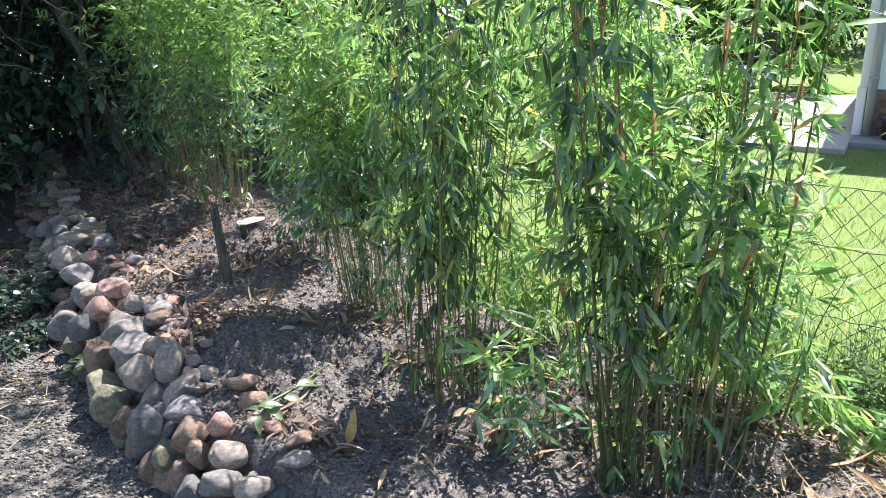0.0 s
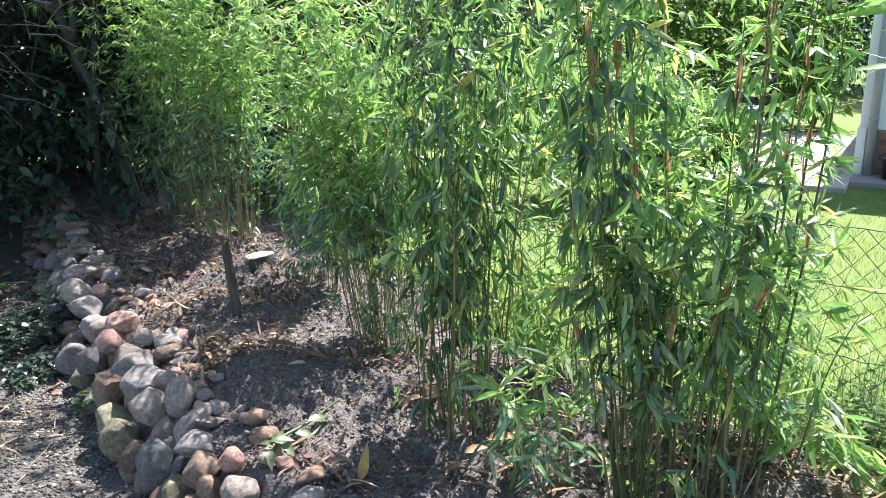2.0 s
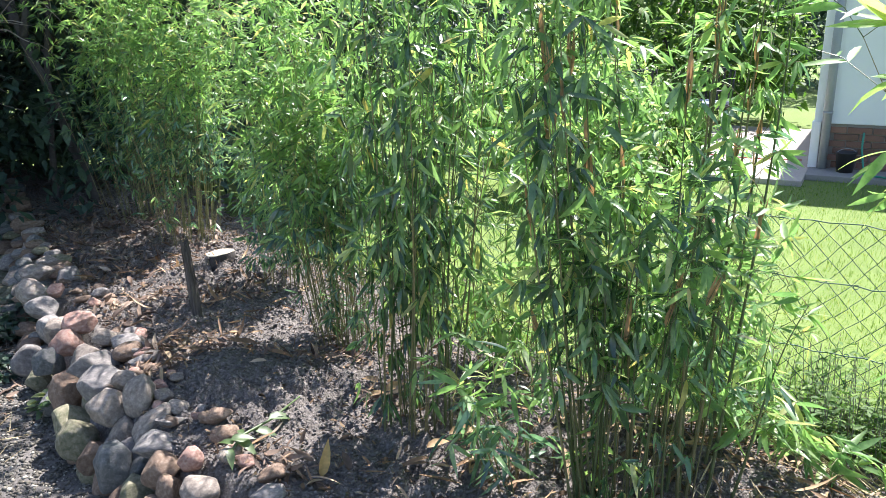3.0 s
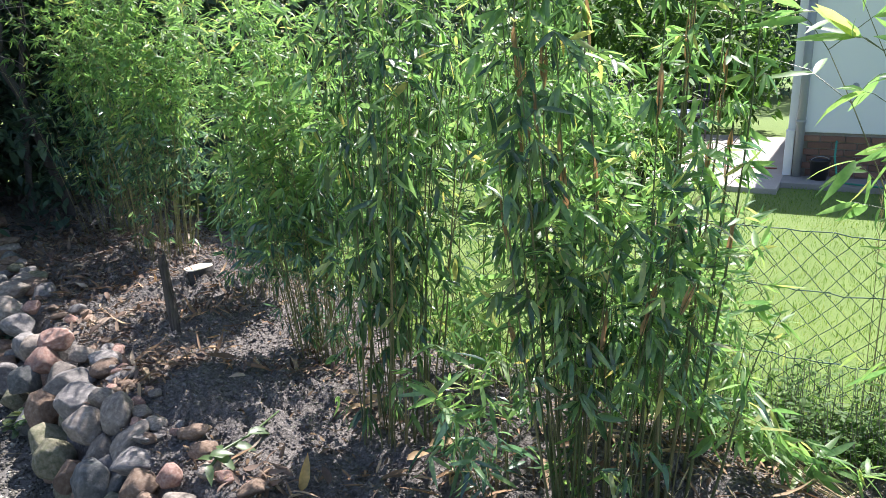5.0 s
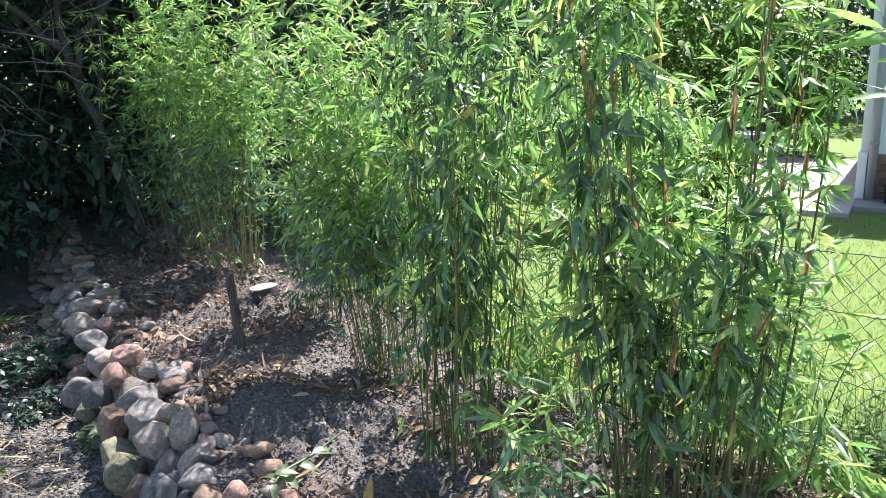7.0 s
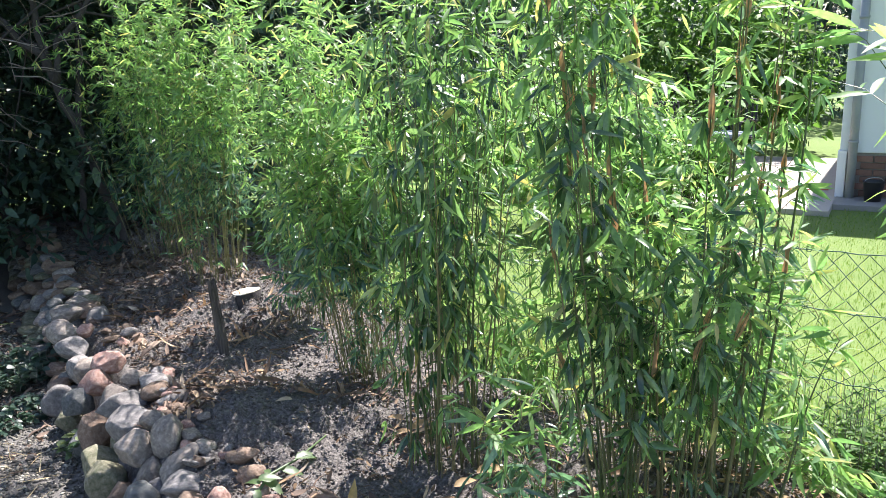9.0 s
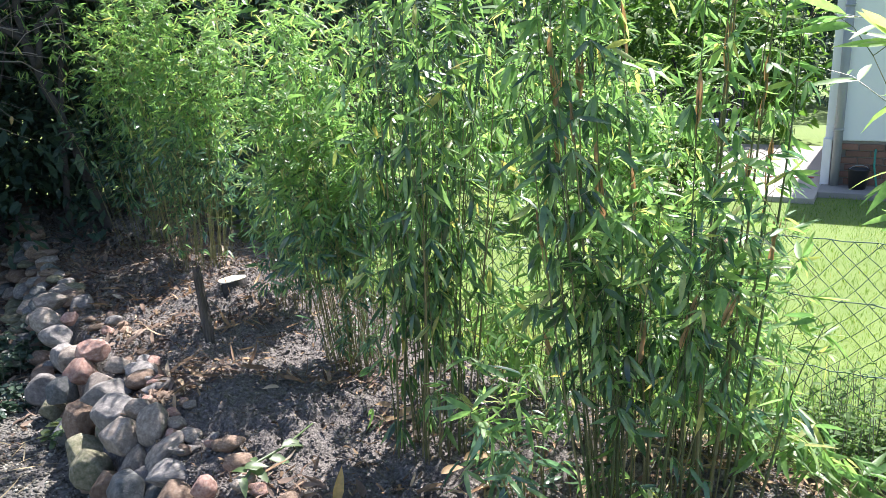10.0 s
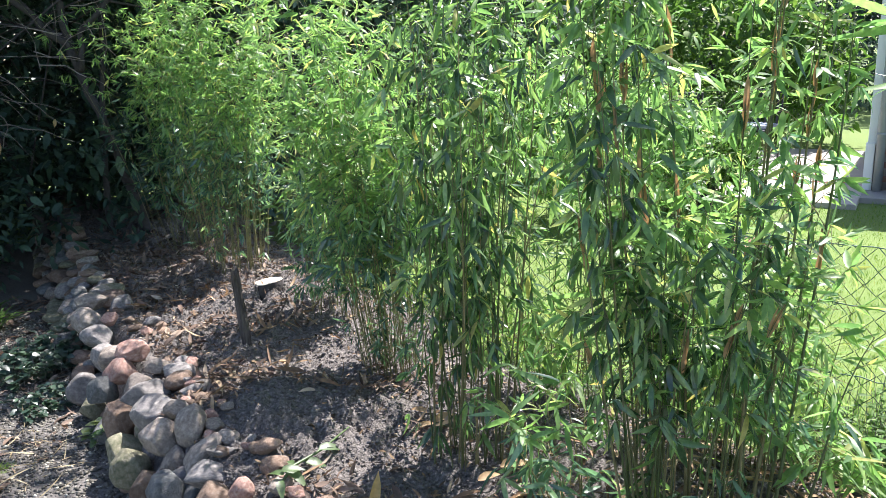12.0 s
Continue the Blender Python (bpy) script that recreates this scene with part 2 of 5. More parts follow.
M_twig = two_scale("grey_twig", [(0.3, (0.17, 0.145, 0.13)), (0.7, (0.30, 0.26, 0.23))], [(0.3, (0.14, 0.12, 0.105)), (0.7, (0.34, 0.30, 0.27))], 6, 60, 0.85, 0.003)
M_terracotta = two_scale("terracotta", [(0.3, (0.26, 0.15, 0.10)), (0.7, (0.36, 0.21, 0.14))], [(0.3, (0.24, 0.14, 0.10)), (0.7, (0.40, 0.26, 0.19))], 5, 60, 0.85, 0.002)
M_fence = two_scale("green_wire", [(0.3, (0.02, 0.075, 0.055)), (0.7, (0.03, 0.10, 0.075))], [(0.3, (0.02, 0.07, 0.05)), (0.7, (0.035, 0.11, 0.08))], 5, 60, 0.45, 0.0004)
M_black = two_scale("black_plastic", [(0.3, (0.02, 0.02, 0.022)), (0.7, (0.03, 0.03, 0.033))], [(0.3, (0.02, 0.02, 0.022)), (0.7, (0.04, 0.04, 0.042))], 5, 60, 0.5, 0.0006)
M_hose_red = two_scale("red_hose", [(0.3, (0.4, 0.06, 0.05)), (0.7, (0.5, 0.09, 0.07))], [(0.3, (0.38, 0.06, 0.05)), (0.7, (0.5, 0.1, 0.08))], 5, 60, 0.5, 0.0006)
M_hose_green = two_scale("green_hose", [(0.3, (0.02, 0.2, 0.15)), (0.7, (0.03, 0.28, 0.2))], [(0.3, (0.02, 0.2, 0.15)), (0.7, (0.04, 0.28, 0.2))], 5, 60, 0.5, 0.0006)


def culm_material(name, stops):
    """A bamboo cane: colour drifts along it and from cane to cane."""
    m, n, l, p = shader(name)
    v = coords(n, l, (6, 6, 2.0))
    a = noise_node(n, l, 1.5, 5, 0.6, v)
    b = noise_node(n, l, 40, 4, 0.6, v)
    r = ramp(n, stops)
    oi = n.new("ShaderNodeObjectInfo")
    add = n.new("ShaderNodeMath")
    add.operation = "MULTIPLY_ADD"
    l.new(oi.outputs["Random"], add.inputs[0])
    add.inputs[1].default_value = 0.6
    sub = n.new("ShaderNodeMath")
    sub.operation = "SUBTRACT"
    l.new(a.outputs["Fac"], sub.inputs[0])
    sub.inputs[1].default_value = 0.3
    l.new(sub.outputs[0], add.inputs[2])
    l.new(add.outputs[0], r.inputs[0])
    d = ramp(n, [(0.3, (0.75, 0.75, 0.75)), (0.7, (1.2, 1.2, 1.2))])
    l.new(b.outputs["Fac"], d.inputs[0])
    l.new(mix_rgb(n, l, 1.0, r.outputs[0], d.outputs[0], "MULTIPLY"), p.inputs["Base Color"])
    p.inputs["Roughness"].default_value = 0.42
    bump(n, l, b.outputs["Fac"], 0.3, 0.001, p)
    return m


M_culm_tan = culm_material("tan_culm", [(0.0, (0.06, 0.08, 0.03)), (0.35, (0.13, 0.135, 0.05)), (0.7, (0.215, 0.195, 0.08)), (1.0, (0.34, 0.28, 0.14))])
M_culm_green = culm_material("green_culm", [(0.0, (0.06, 0.10, 0.03)), (0.5, (0.12, 0.15, 0.045)), (1.0, (0.26, 0.19, 0.09))])
M_culm_dark = culm_material("dark_culm", [(0.0, (0.045, 0.08, 0.028)), (0.4, (0.085, 0.105, 0.04)), (0.7, (0.17, 0.15, 0.07)), (1.0, (0.36, 0.28, 0.15))])


def stone_material(name, a, b, c):
    m, n, l, p = shader(name)
    v = coords(n, l, 1.0)
    oi = n.new("ShaderNodeObjectInfo")
    off = n.new("ShaderNodeVectorMath")
    off.operation = "ADD"
    sc = n.new("ShaderNodeMath")
    sc.operation = "MULTIPLY"
    sc.inputs[1].default_value = 37.0
    l.new(oi.outputs["Random"], sc.inputs[0])
    l.new(v, off.inputs[0])
    l.new(sc.outputs[0], off.inputs[1])
    big = noise_node(n, l, 9, 5, 0.55, off.outputs[0])
    fine = noise_node(n, l, 85, 7, 0.7, off.outputs[0])
    spot = noise_node(n, l, 24, 6, 0.65, off.outputs[0])
    r = ramp(n, [(0.3, a), (0.52, b), (0.72, c)])
    l.new(big.outputs["Fac"], r.inputs[0])
    d = ramp(n, [(0.3, (0.6, 0.6, 0.6)), (0.7, (1.3, 1.3, 1.3))])
    l.new(fine.outputs["Fac"], d.inputs[0])
    col = mix_rgb(n, l, 1.0, r.outputs[0], d.outputs[0], "MULTIPLY")
    lich = ramp(n, [(0.58, (0, 0, 0)), (0.7, (1, 1, 1))])
    l.new(spot.outputs["Fac"], lich.inputs[0])
    fac = n.new("ShaderNodeMath")
    fac.operation = "MULTIPLY"
    fac.inputs[1].default_value = 0.45
    l.new(lich.outputs[0], fac.inputs[0])
    col = mix_rgb(n, l, fac.outputs[0], col, (0.42, 0.40, 0.34))
    hs = n.new("ShaderNodeHueSaturation")
    mr = n.new("ShaderNodeMapRange")
    mr.inputs["To Min"].default_value, mr.inputs["To Max"].default_value = 0.75, 1.2
    l.new(oi.outputs["Random"], mr.inputs["Value"])
    l.new(mr.outputs[0], hs.inputs["Value"])
    l.new(col, hs.inputs["Color"])
    l.new(hs.outputs[0], p.inputs["Base Color"])
    p.inputs["Roughness"].default_value = 0.8
    nb = bump(n, l, fine.outputs["Fac"], 0.5, 0.004, p)
    bump(n, l, spot.outputs["Fac"], 0.5, 0.012, p, nb)
    return m


STONE = {
    "grey": stone_material("grey_fieldstone", (0.13, 0.122, 0.116), (0.225, 0.207, 0.193), (0.36, 0.33, 0.30)),
    "tan": stone_material("tan_fieldstone", (0.17, 0.14, 0.115), (0.28, 0.235, 0.195), (0.44, 0.38, 0.32)),
    "red": stone_material("reddish_fieldstone", (0.26, 0.14, 0.105), (0.40, 0.24, 0.19), (0.50, 0.37, 0.31)),
    "brown": stone_material("brown_fieldstone", (0.14, 0.09, 0.06), (0.22, 0.15, 0.105), (0.31, 0.235, 0.175)),
    "moss": stone_material("mossy_fieldstone", (0.09, 0.10, 0.05), (0.185, 0.175, 0.11), (0.29, 0.26, 0.19)),
    "dark": stone_material("dark_slate_stone", (0.07, 0.075, 0.072), (0.125, 0.13, 0.125), (0.2, 0.195, 0.187)),
}

# ---- the ground ----
# line of the stone edging, from beside the camera away to the shrubs
EDGE = [(0.15, 1.35), (-0.3, 1.72), (-0.62, 2.0), (-0.92, 2.28), (-1.18, 2.56), (-1.36, 2.86), (-1.54, 3.2), (-1.88, 3.74), (-2.36, 4.45), (-2.78, 5.15), (-3.15, 5.75), (-3.7, 6.8), (-4.4, 8.0)]
EDGE_V = [Vector(p) for p in EDGE]
GX0, GY0, GSTEP = -7.0, -2.5, 0.04
gx, gy = np.meshgrid(GX0 + GSTEP * np.arange(360), GY0 + GSTEP * np.arange(330))


def edge_distance(x, y):
    """Distance from the stone edging; positive on the bed's side."""
    best, sign = np.full(x.shape, 1e9), np.ones(x.shape)
    for (ax, ay), (bx, by) in zip(EDGE[:-1], EDGE[1:]):
        dx, dy = bx - ax, by - ay
        t = np.clip(((x - ax) * dx + (y - ay) * dy) / (dx * dx + dy * dy), 0, 1)
        d = np.hypot(x - ax - dx * t, y - ay - dy * t)
        side = np.where(dx * (y - ay) - dy * (x - ax) < 0, 1.0, -1.0)
        sign = np.where(d < best, side, sign)
        best = np.minimum(best, d)
    return best * sign


EDGE_GRID = edge_distance(gx, gy).tolist()


def inside(x, y):
    """The same distance, read from a grid."""
    fx = min(max((x - GX0) / GSTEP, 0.0), 358.0)
    fy = min(max((y - GY0) / GSTEP, 0.0), 328.0)
    i, j = int(fx), int(fy)
    fx, fy = fx - i, fy - j
    a, b = EDGE_GRID[j], EDGE_GRID[j + 1]
    return (a[i] * (1 - fx) + a[i + 1] * fx) * (1 - fy) + (b[i] * (1 - fx) + b[i + 1] * fx) * fy


def step01(a, b, v):
    s = min(max((v - a) / (b - a), 0.0), 1.0)
    return s * s * (3 - 2 * s)


def bed_shape(x, y):
    """The mounded soil: a bank behind the stones, falling to the lawn, broken into clods and hollows."""
    u = inside(x, y)
    h = 0.27 * step01(-0.16, 0.06, u) * (1 - 1.1 * step01(1.05, 1.95, u))
    k = step01(0.0, 0.25, u)
    if k > 0:
        rough = 0.5 + 0.9 * step01(-0.15, 0.3, noise.noise(Vector((x * 2.1, y * 2.1, 15.0))))
        h += k * (0.045 * fbm(x * 1.3 + 3, y * 1.3, 1.0, 2) + 0.032 * fbm(x * 5, y * 5, 2.0, 3))
        clod = noise.noise(Vector((x * 15, y * 15, 4.0)))
        h += k * rough * (0.042 * clod + 0.04 * abs(noise.noise(Vector((x * 27, y * 27, 5.0)))) + 0.014 * noise.noise(Vector((x * 52, y * 52, 7.0))))
        h += k * 0.05 * math.exp(-((x + 0.75) ** 2 + (y - 2.75) ** 2) / 0.12)
        h += k * 0.09 * math.exp(-((x + 1.15) ** 2 + (y - 4.13) ** 2) / 0.03)
        h -= k * 0.11 * math.exp(-((x - 0.75) ** 2 / 0.16 + (y - 1.75) ** 2 / 0.09))
    return h * step01(1.1, 1.35, y) * (1 - step01(2.7, 3.1, x))


BX0, BY0, BSTEP = -4.9, 1.0, 0.02
BED_GRID = [[bed_shape(BX0 + BSTEP * i, BY0 + BSTEP * j) for i in range(401)] for j in range(341)]


def bed_height(x, y):
    """The soil's height, read from a grid."""
    fx = min(max((x - BX0) / BSTEP, 0.0), 399.0)
    fy = min(max((y - BY0) / BSTEP, 0.0), 339.0)
    i, j = int(fx), int(fy)
    fx, fy = fx - i, fy - j
    a, b = BED_GRID[j], BED_GRID[j + 1]
    return (a[i] * (1 - fx) + a[i + 1] * fx) * (1 - fy) + (b[i] * (1 - fx) + b[i + 1] * fx) * fy


def grid_sheet(name, x0, x1, y0, y1, step, height, keep=None):
    nx, ny = int((x1 - x0) / step) + 1, int((y1 - y0) / step) + 1
    xs, ys = np.linspace(x0, x1, nx), np.linspace(y0, y1, ny)
    verts = [(x, y, height(x, y)) for y in ys for x in xs]
    faces = []
    for j in range(ny - 1):
        for i in range(nx - 1):
            cx, cy = (xs[i] + xs[i + 1]) / 2, (ys[j] + ys[j + 1]) / 2
            if keep is None or keep(cx, cy):
                a = j * nx + i
                faces.append((a, a + 1, a + 1 + nx, a + nx))
    me = mesh_of(name, verts, faces)
    bm = bmesh.new()
    bm.from_mesh(me)
    bmesh.ops.delete(bm, geom=[v for v in bm.verts if not v.link_faces], context="VERTS")
    bm.to_mesh(me)
    bm.free()
    return me


me = mesh_of("ground", [(-400, -400, -0.03), (400, -400, -0.03), (400, 400, -0.03), (-400, 400, -0.03)], [(0, 1, 2, 3)])
tagged(part("ground", me, M_lawn), "green lawn that runs on past the fence", "lawn", kind="structure")
me = grid_sheet("garden_bed", -4.9, 3.1, 1.0, 7.8, 0.02, lambda x, y: bed_height(x, y) - 0.012, lambda x, y: -0.18 < inside(x, y) < 2.0 and y > 1.15)
tagged(part("garden_bed", me, M_soil), "mounded bed of dry dark soil under the bamboo", "garden bed", kind="structure")
me = grid_sheet("gravel_path", -5.5, 2.6, -2.4, 7.0, 0.06, lambda x, y: 0.008 * fbm(x * 3, y * 3, 6.0, 3) * step01(2.6, 2.3, x), lambda x, y: inside(x, y) < -0.05 or (x > 0.1 and y < 1.14))
tagged(part("gravel_path", me, M_path), "fine grey gravel path beside the stone edging", "path", kind="structure")


# ---- leaves ----
STATIONS3 = [(0.0, 0.16), (0.14, 0.78), (0.38, 1.0), (0.68, 0.72), (1.0, 0.0)]
STATIONS2 = [(0.0, 0.25), (0.35, 1.0), (0.7, 0.7), (1.0, 0.0)]


def leaf_arrays(pos, way, nor, length, width, curl, fold=0.25, fine=True):
    """Blades as arrays: base points, directions, normals (n, 3), lengths, widths and droops (n)."""
    pos, way, nor = (np.asarray(a, float) for a in (pos, way, nor))
    length, width, curl = (np.asarray(a, float) for a in (length, width, curl))
    way /= np.linalg.norm(way, axis=1)[:, None] + 1e-9
    nor = nor - way * np.sum(way * nor, axis=1)[:, None]
    nor /= np.linalg.norm(nor, axis=1)[:, None] + 1e-9
    side = np.cross(way, nor)
    st = STATIONS3 if fine else STATIONS2
    cols = (-1, 0, 1) if fine else (-1, 1)
    out = []
    for s, w in st[:-1]:
        centre = pos + way * (length * s * (1 - 0.15 * np.abs(curl) * s))[:, None] - nor * (curl * length * s * s)[:, None]
        for c in cols:
            out.append(centre + side * (c * w * width / 2)[:, None] + nor * (abs(c) * fold * w * width / 2)[:, None])
    out.append(pos + way * (length * (1 - 0.15 * np.abs(curl)))[:, None] - nor * (curl * length)[:, None])
    k = len(out)
    verts = np.stack(out, axis=1).reshape(-1, 3)
    m = len(cols)
    quads, tris = [], []
    for i in range(len(st) - 2):
        for c in range(m - 1):
            a = i * m + c
            quads.append((a, a + 1, a + 1 + m, a + m))
    last = (len(st) - 2) * m
    for c in range(m - 1):
        tris.append((last + c, last + c + 1, k - 1))
    base = (np.arange(len(pos)) * k)[:, None, None]
    q = (np.array(quads)[None] + base).reshape(-1, 4)
    t = (np.array(tris)[None] + base).reshape(-1, 3)
    return verts, q, t


def foliage(name, leaves, material, parent, fine=True, fold=0.25, label="", kind="stuff"):
    """Many leaves joined in one mesh. leaves: rows of base, way, normal, length, width, droop."""
    a = np.array([(*p, *w, *n, l, wd, c) for p, w, n, l, wd, c in leaves])
    v, q, t = leaf_arrays(a[:, 0:3], a[:, 3:6], a[:, 6:9], a[:, 9], a[:, 10], a[:, 11], fold, fine)
    return part(name, mesh_np(name, v, q, t), material, parent, label, kind)


def rand_unit(rng):
    v = rng.normal(size=3)
    return v / np.linalg.norm(v)


# ---- bamboo ----
def culm_points(rng, base, lean, height, bend, steps=11):
    """A cane that rises from base, leans and bows out near its tip."""
    pts = []
    wob = rng.uniform(-0.012, 0.012, 2)
    for i in range(steps):
        s = i / (steps - 1)
        off = lean * s + bend * s ** 3
        pts.append(Vector((base[0] + off[0] * height + wob[0] * math.sin(5 * s), base[1] + off[1] * height + wob[1] * math.sin(4 * s + 1), base[2] - 0.03 + height * s * (1 - 0.12 * float(np.hypot(*bend)) * s * s))))
    return pts


def at_height(pts, s):
    f = s * (len(pts) - 1)
    i = min(int(f), len(pts) - 2)
    p = pts[i].lerp(pts[i + 1], f - i)
    return p, (pts[i + 1] - pts[i]).normalized()


def bamboo(seed, centre, radius, culms, height, low, leaf_len, leaf_mat, culm_mat, label, twigs=2.6, per_twig=(4, 7), thick=0.0055,
           spread=0.16, lean=(0.0, 0.0), fine=True, singles=0, twig_len=(0.07, 0.2), sheaths=0, nodes=13, bow=0.14, front=None, ratio=(0.13, 0.19), droop=-0.55, young=0.78, canes=(), lush=1.5):
    """A clump: canes strewn over an ellipse, and single tall canes given as (foot x, y, tip x, y, height, leafless share)."""
    rng = np.random.default_rng(seed)
    top = thing("bamboo_clump", (centre[0], centre[1], bed_height(centre[0], centre[1])), label, "bamboo", "bamboo clumps along the fence")
    org = np.array(top.matrix_basis.translation)
    leaves, twig_tubes, tips = [], [], set()
    sheath_rows = []
    plan = []
    for bx, by, tx, ty, h, bare in canes:
        plan.append((bx, by, np.array([(tx - bx) / h, (ty - by) / h]) + rng.normal(0, 0.012, 2), rng.normal(0, 0.03, 2), h, bare, thick * rng.uniform(1.0, 1.35), lush))
    for c in range(culms):
        a, r = rng.uniform(0, 2 * math.pi), math.sqrt(rng.uniform(0, 1))
        ox, oy = radius[0] * r * math.cos(a), radius[1] * r * math.sin(a)
        out = np.array([ox / max(radius[0], 0.05), oy / max(radius[1], 0.05)])
        ln = np.array(lean) + out * spread * rng.uniform(0.4, 1.1) + rng.normal(0, 0.045, 2)
        bd = out * bow * rng.uniform(0.2, 1.2) + rng.normal(0, 0.06, 2)
        plan.append((centre[0] + ox, centre[1] + oy, ln, bd, rng.uniform(*height), low, thick * rng.uniform(0.5, 1.15), 1.0))
    for bx, by, ln, bd, h, bare, th, more in plan:
        pts = [p - Vector(org) for p in culm_points(rng, (bx, by, bed_height(bx, by)), ln, h, bd)]
        # node rings swell the cane a little
        cp, cr = [], []
        for k in range(nodes):
            s = k / (nodes - 1)
            p, d = at_height(pts, min(s, 0.999))
            rad = th * (1 - 0.8 * s)
            for ds, f in ((-0.004, 1.0), (0.0, 1.28), (0.004, 1.0)):
                cp.append(p + d * ds)
                cr.append(rad * f)
        part("culm", mesh_of("culm", *tube(cp, cr, 6 if fine else 5)), culm_mat, top)
        if rng.uniform() < sheaths * (1.6 if h > 1.5 else 0.5):
            s = rng.uniform(0.45, 0.85)
            for _ in range(int(rng.integers(2, 5))):
                p, d = at_height(pts, min(s, 0.99))
                n = rand_unit(rng)
                sheath_rows.append((p, d + 0.12 * Vector(n), n, rng.uniform(0.07, 0.14), rng.uniform(0.012, 0.02), rng.uniform(-0.05, 0.12)))
                s += rng.uniform(0.01, 0.05)
        vigour = rng.uniform(0.5, 1.4) * more
        for k in range(1, nodes):
            s = k / (nodes - 1)
            if s < 0.05 or rng.uniform() > 0.08 + 0.92 * step01(bare - 0.14, bare + 0.1, s):
                continue
            p, d = at_height(pts, min(s, 0.999))
            az = rng.uniform(0, 2 * math.pi)
            for _ in range(max(1, int(round(rng.normal(twigs * vigour, 0.7))))):
                az += rng.uniform(1.6, 2.8)
                el = rng.uniform(0.35, 1.05)
                tl = rng.uniform(*twig_len) * (1.15 - 0.45 * s)
                td = Vector((math.cos(az) * math.cos(el), math.sin(az) * math.cos(el), math.sin(el)))
                q = p + td * tl * 0.6
                e = q + (td + Vector((0, 0, -0.35))).normalized() * tl * 0.4
                if fine or rng.uniform() < 0.4:
                    twig_tubes.append(tube([p, q, e], [0.0014, 0.0011, 0.0007], 4, False))
                sag = rng.normal(0, 0.3)
                for j in range(int(rng.integers(per_twig[0], per_twig[1] + 1))):
                    f = rng.uniform(0.45, 1.0)
                    lp = p.lerp(q, f / 0.6) if f < 0.6 else q.lerp(e, (f - 0.6) / 0.4)
                    yaw = az + rng.normal(0, 0.8)
                    pitch = (droop if s < 0.85 else 0.4 + 0.7 * droop) + sag + rng.normal(0, 0.36)
                    w = np.array([math.cos(yaw) * math.cos(pitch), math.sin(yaw) * math.cos(pitch), math.sin(pitch)])
                    nrm = np.array([0, 0, 0.8]) + rng.normal(0, 0.6, 3)
                    L = leaf_len * (0.5 + 0.85 * rng.uniform() ** 0.8)
                    # above share young: paler leaves, sun on the cane tops put into colour
                    if s > young + rng.normal(0, 0.07):
                        tips.add(len(leaves))
                    leaves.append((np.array(lp), w, nrm, L, L * rng.uniform(*ratio), rng.uniform(0.02, 0.4)))
    if twig_tubes:
        part("twig", tubes_mesh("twig", twig_tubes), culm_mat, top, kind="stuff")
    for p, w, n, l, wd, c in sheath_rows:
        foliage("sheath", [(np.array(p), np.array(w), np.array(n), l, wd, c)], M_sheath, top, True, 0.6, "pale brown dry culm sheath", "")
    order = list(range(len(leaves)))
    if singles:
        # the leaves on the open side of the clump stand alone
        order.sort(key=lambda i: leaves[i][0][0] * front[0] + leaves[i][0][1] * front[1])
        shapes = []
        for k in range(6):
            v, q, t = leaf_arrays([(0, 0, 0)], [(0, 1, 0)], [(0, 0, 1)], [1.0], [0.15 + 0.012 * k], [0.02 + 0.06 * k], 0.25, True)
            me = mesh_np("leaf", v, q, t)
            me.materials.append(M_leaf_ob)
            shapes.append(me)
        pick = order[:singles * 4:4]
        for i in pick:
            p, w, n, L, wd, cu = leaves[i]
            y = Vector(w).normalized()
            z = (Vector(n) - y * Vector(n).dot(y)).normalized()
            x = y.cross(z)
            m = Matrix((x, y, z)).transposed().to_4x4()
            ob = part("leaf", shapes[i % 6], None, top)
            ob.matrix_basis = Matrix.Translation(Vector(p)) @ m @ Matrix.Scale(L, 4)
        gone = set(pick)
        order = [i for i in order if i not in gone]
    foliage("leaf_mass", [leaves[i] for i in order if i not in tips], leaf_mat, top, fine)
    ends = [leaves[i] for i in order if i in tips]
    if ends:
        foliage("young_leaf_mass", ends, M_leaf_young_lit, top, fine, 0.25, "cane-tip leaves coloured paler for the sun on them")
    return top


# from the shrubs at the far end to the near end of the row
FAR = dict(fine=False, thick=0.0023, nodes=16, per_twig=(5, 8), young=0.55, droop=-0.5, twig_len=(0.07, 0.2), bow=0.07, ratio=(0.14, 0.21))
bamboo(10, (-2.08, 5.55), (0.22, 0.2), 56, (1.4, 2.05), 0.28, 0.066, M_leaf, M_culm_tan, "tall bamboo clump beside the dark shrub", spread=0.13, twigs=1.7, lean=(-0.06, -0.02), **FAR)
bamboo(11, (-1.55, 4.95), (0.2, 0.25), 72, (1.2, 2.0), 0.34, 0.066, M_leaf, M_culm_tan, "tall bamboo clump with tan canes and fine leaves", spread=0.10, twigs=1.5, **FAR)
bamboo(12, (-0.76, 3.98), (0.15, 0.18), 32, (0.9, 1.9), 0.17, 0.066, M_leaf, M_culm_tan, "bamboo clump behind the sawn stump", spread=0.10, twigs=1.45, **FAR)
bamboo(13, (-0.36, 3.2), (0.15, 0.13), 84, (0.8, 1.95), 0.43, 0.066, M_leaf, M_culm_tan, "dense bamboo clump with thin tan canes", spread=0.12, lean=(-0.08, 0.03), twigs=0.95, **FAR)
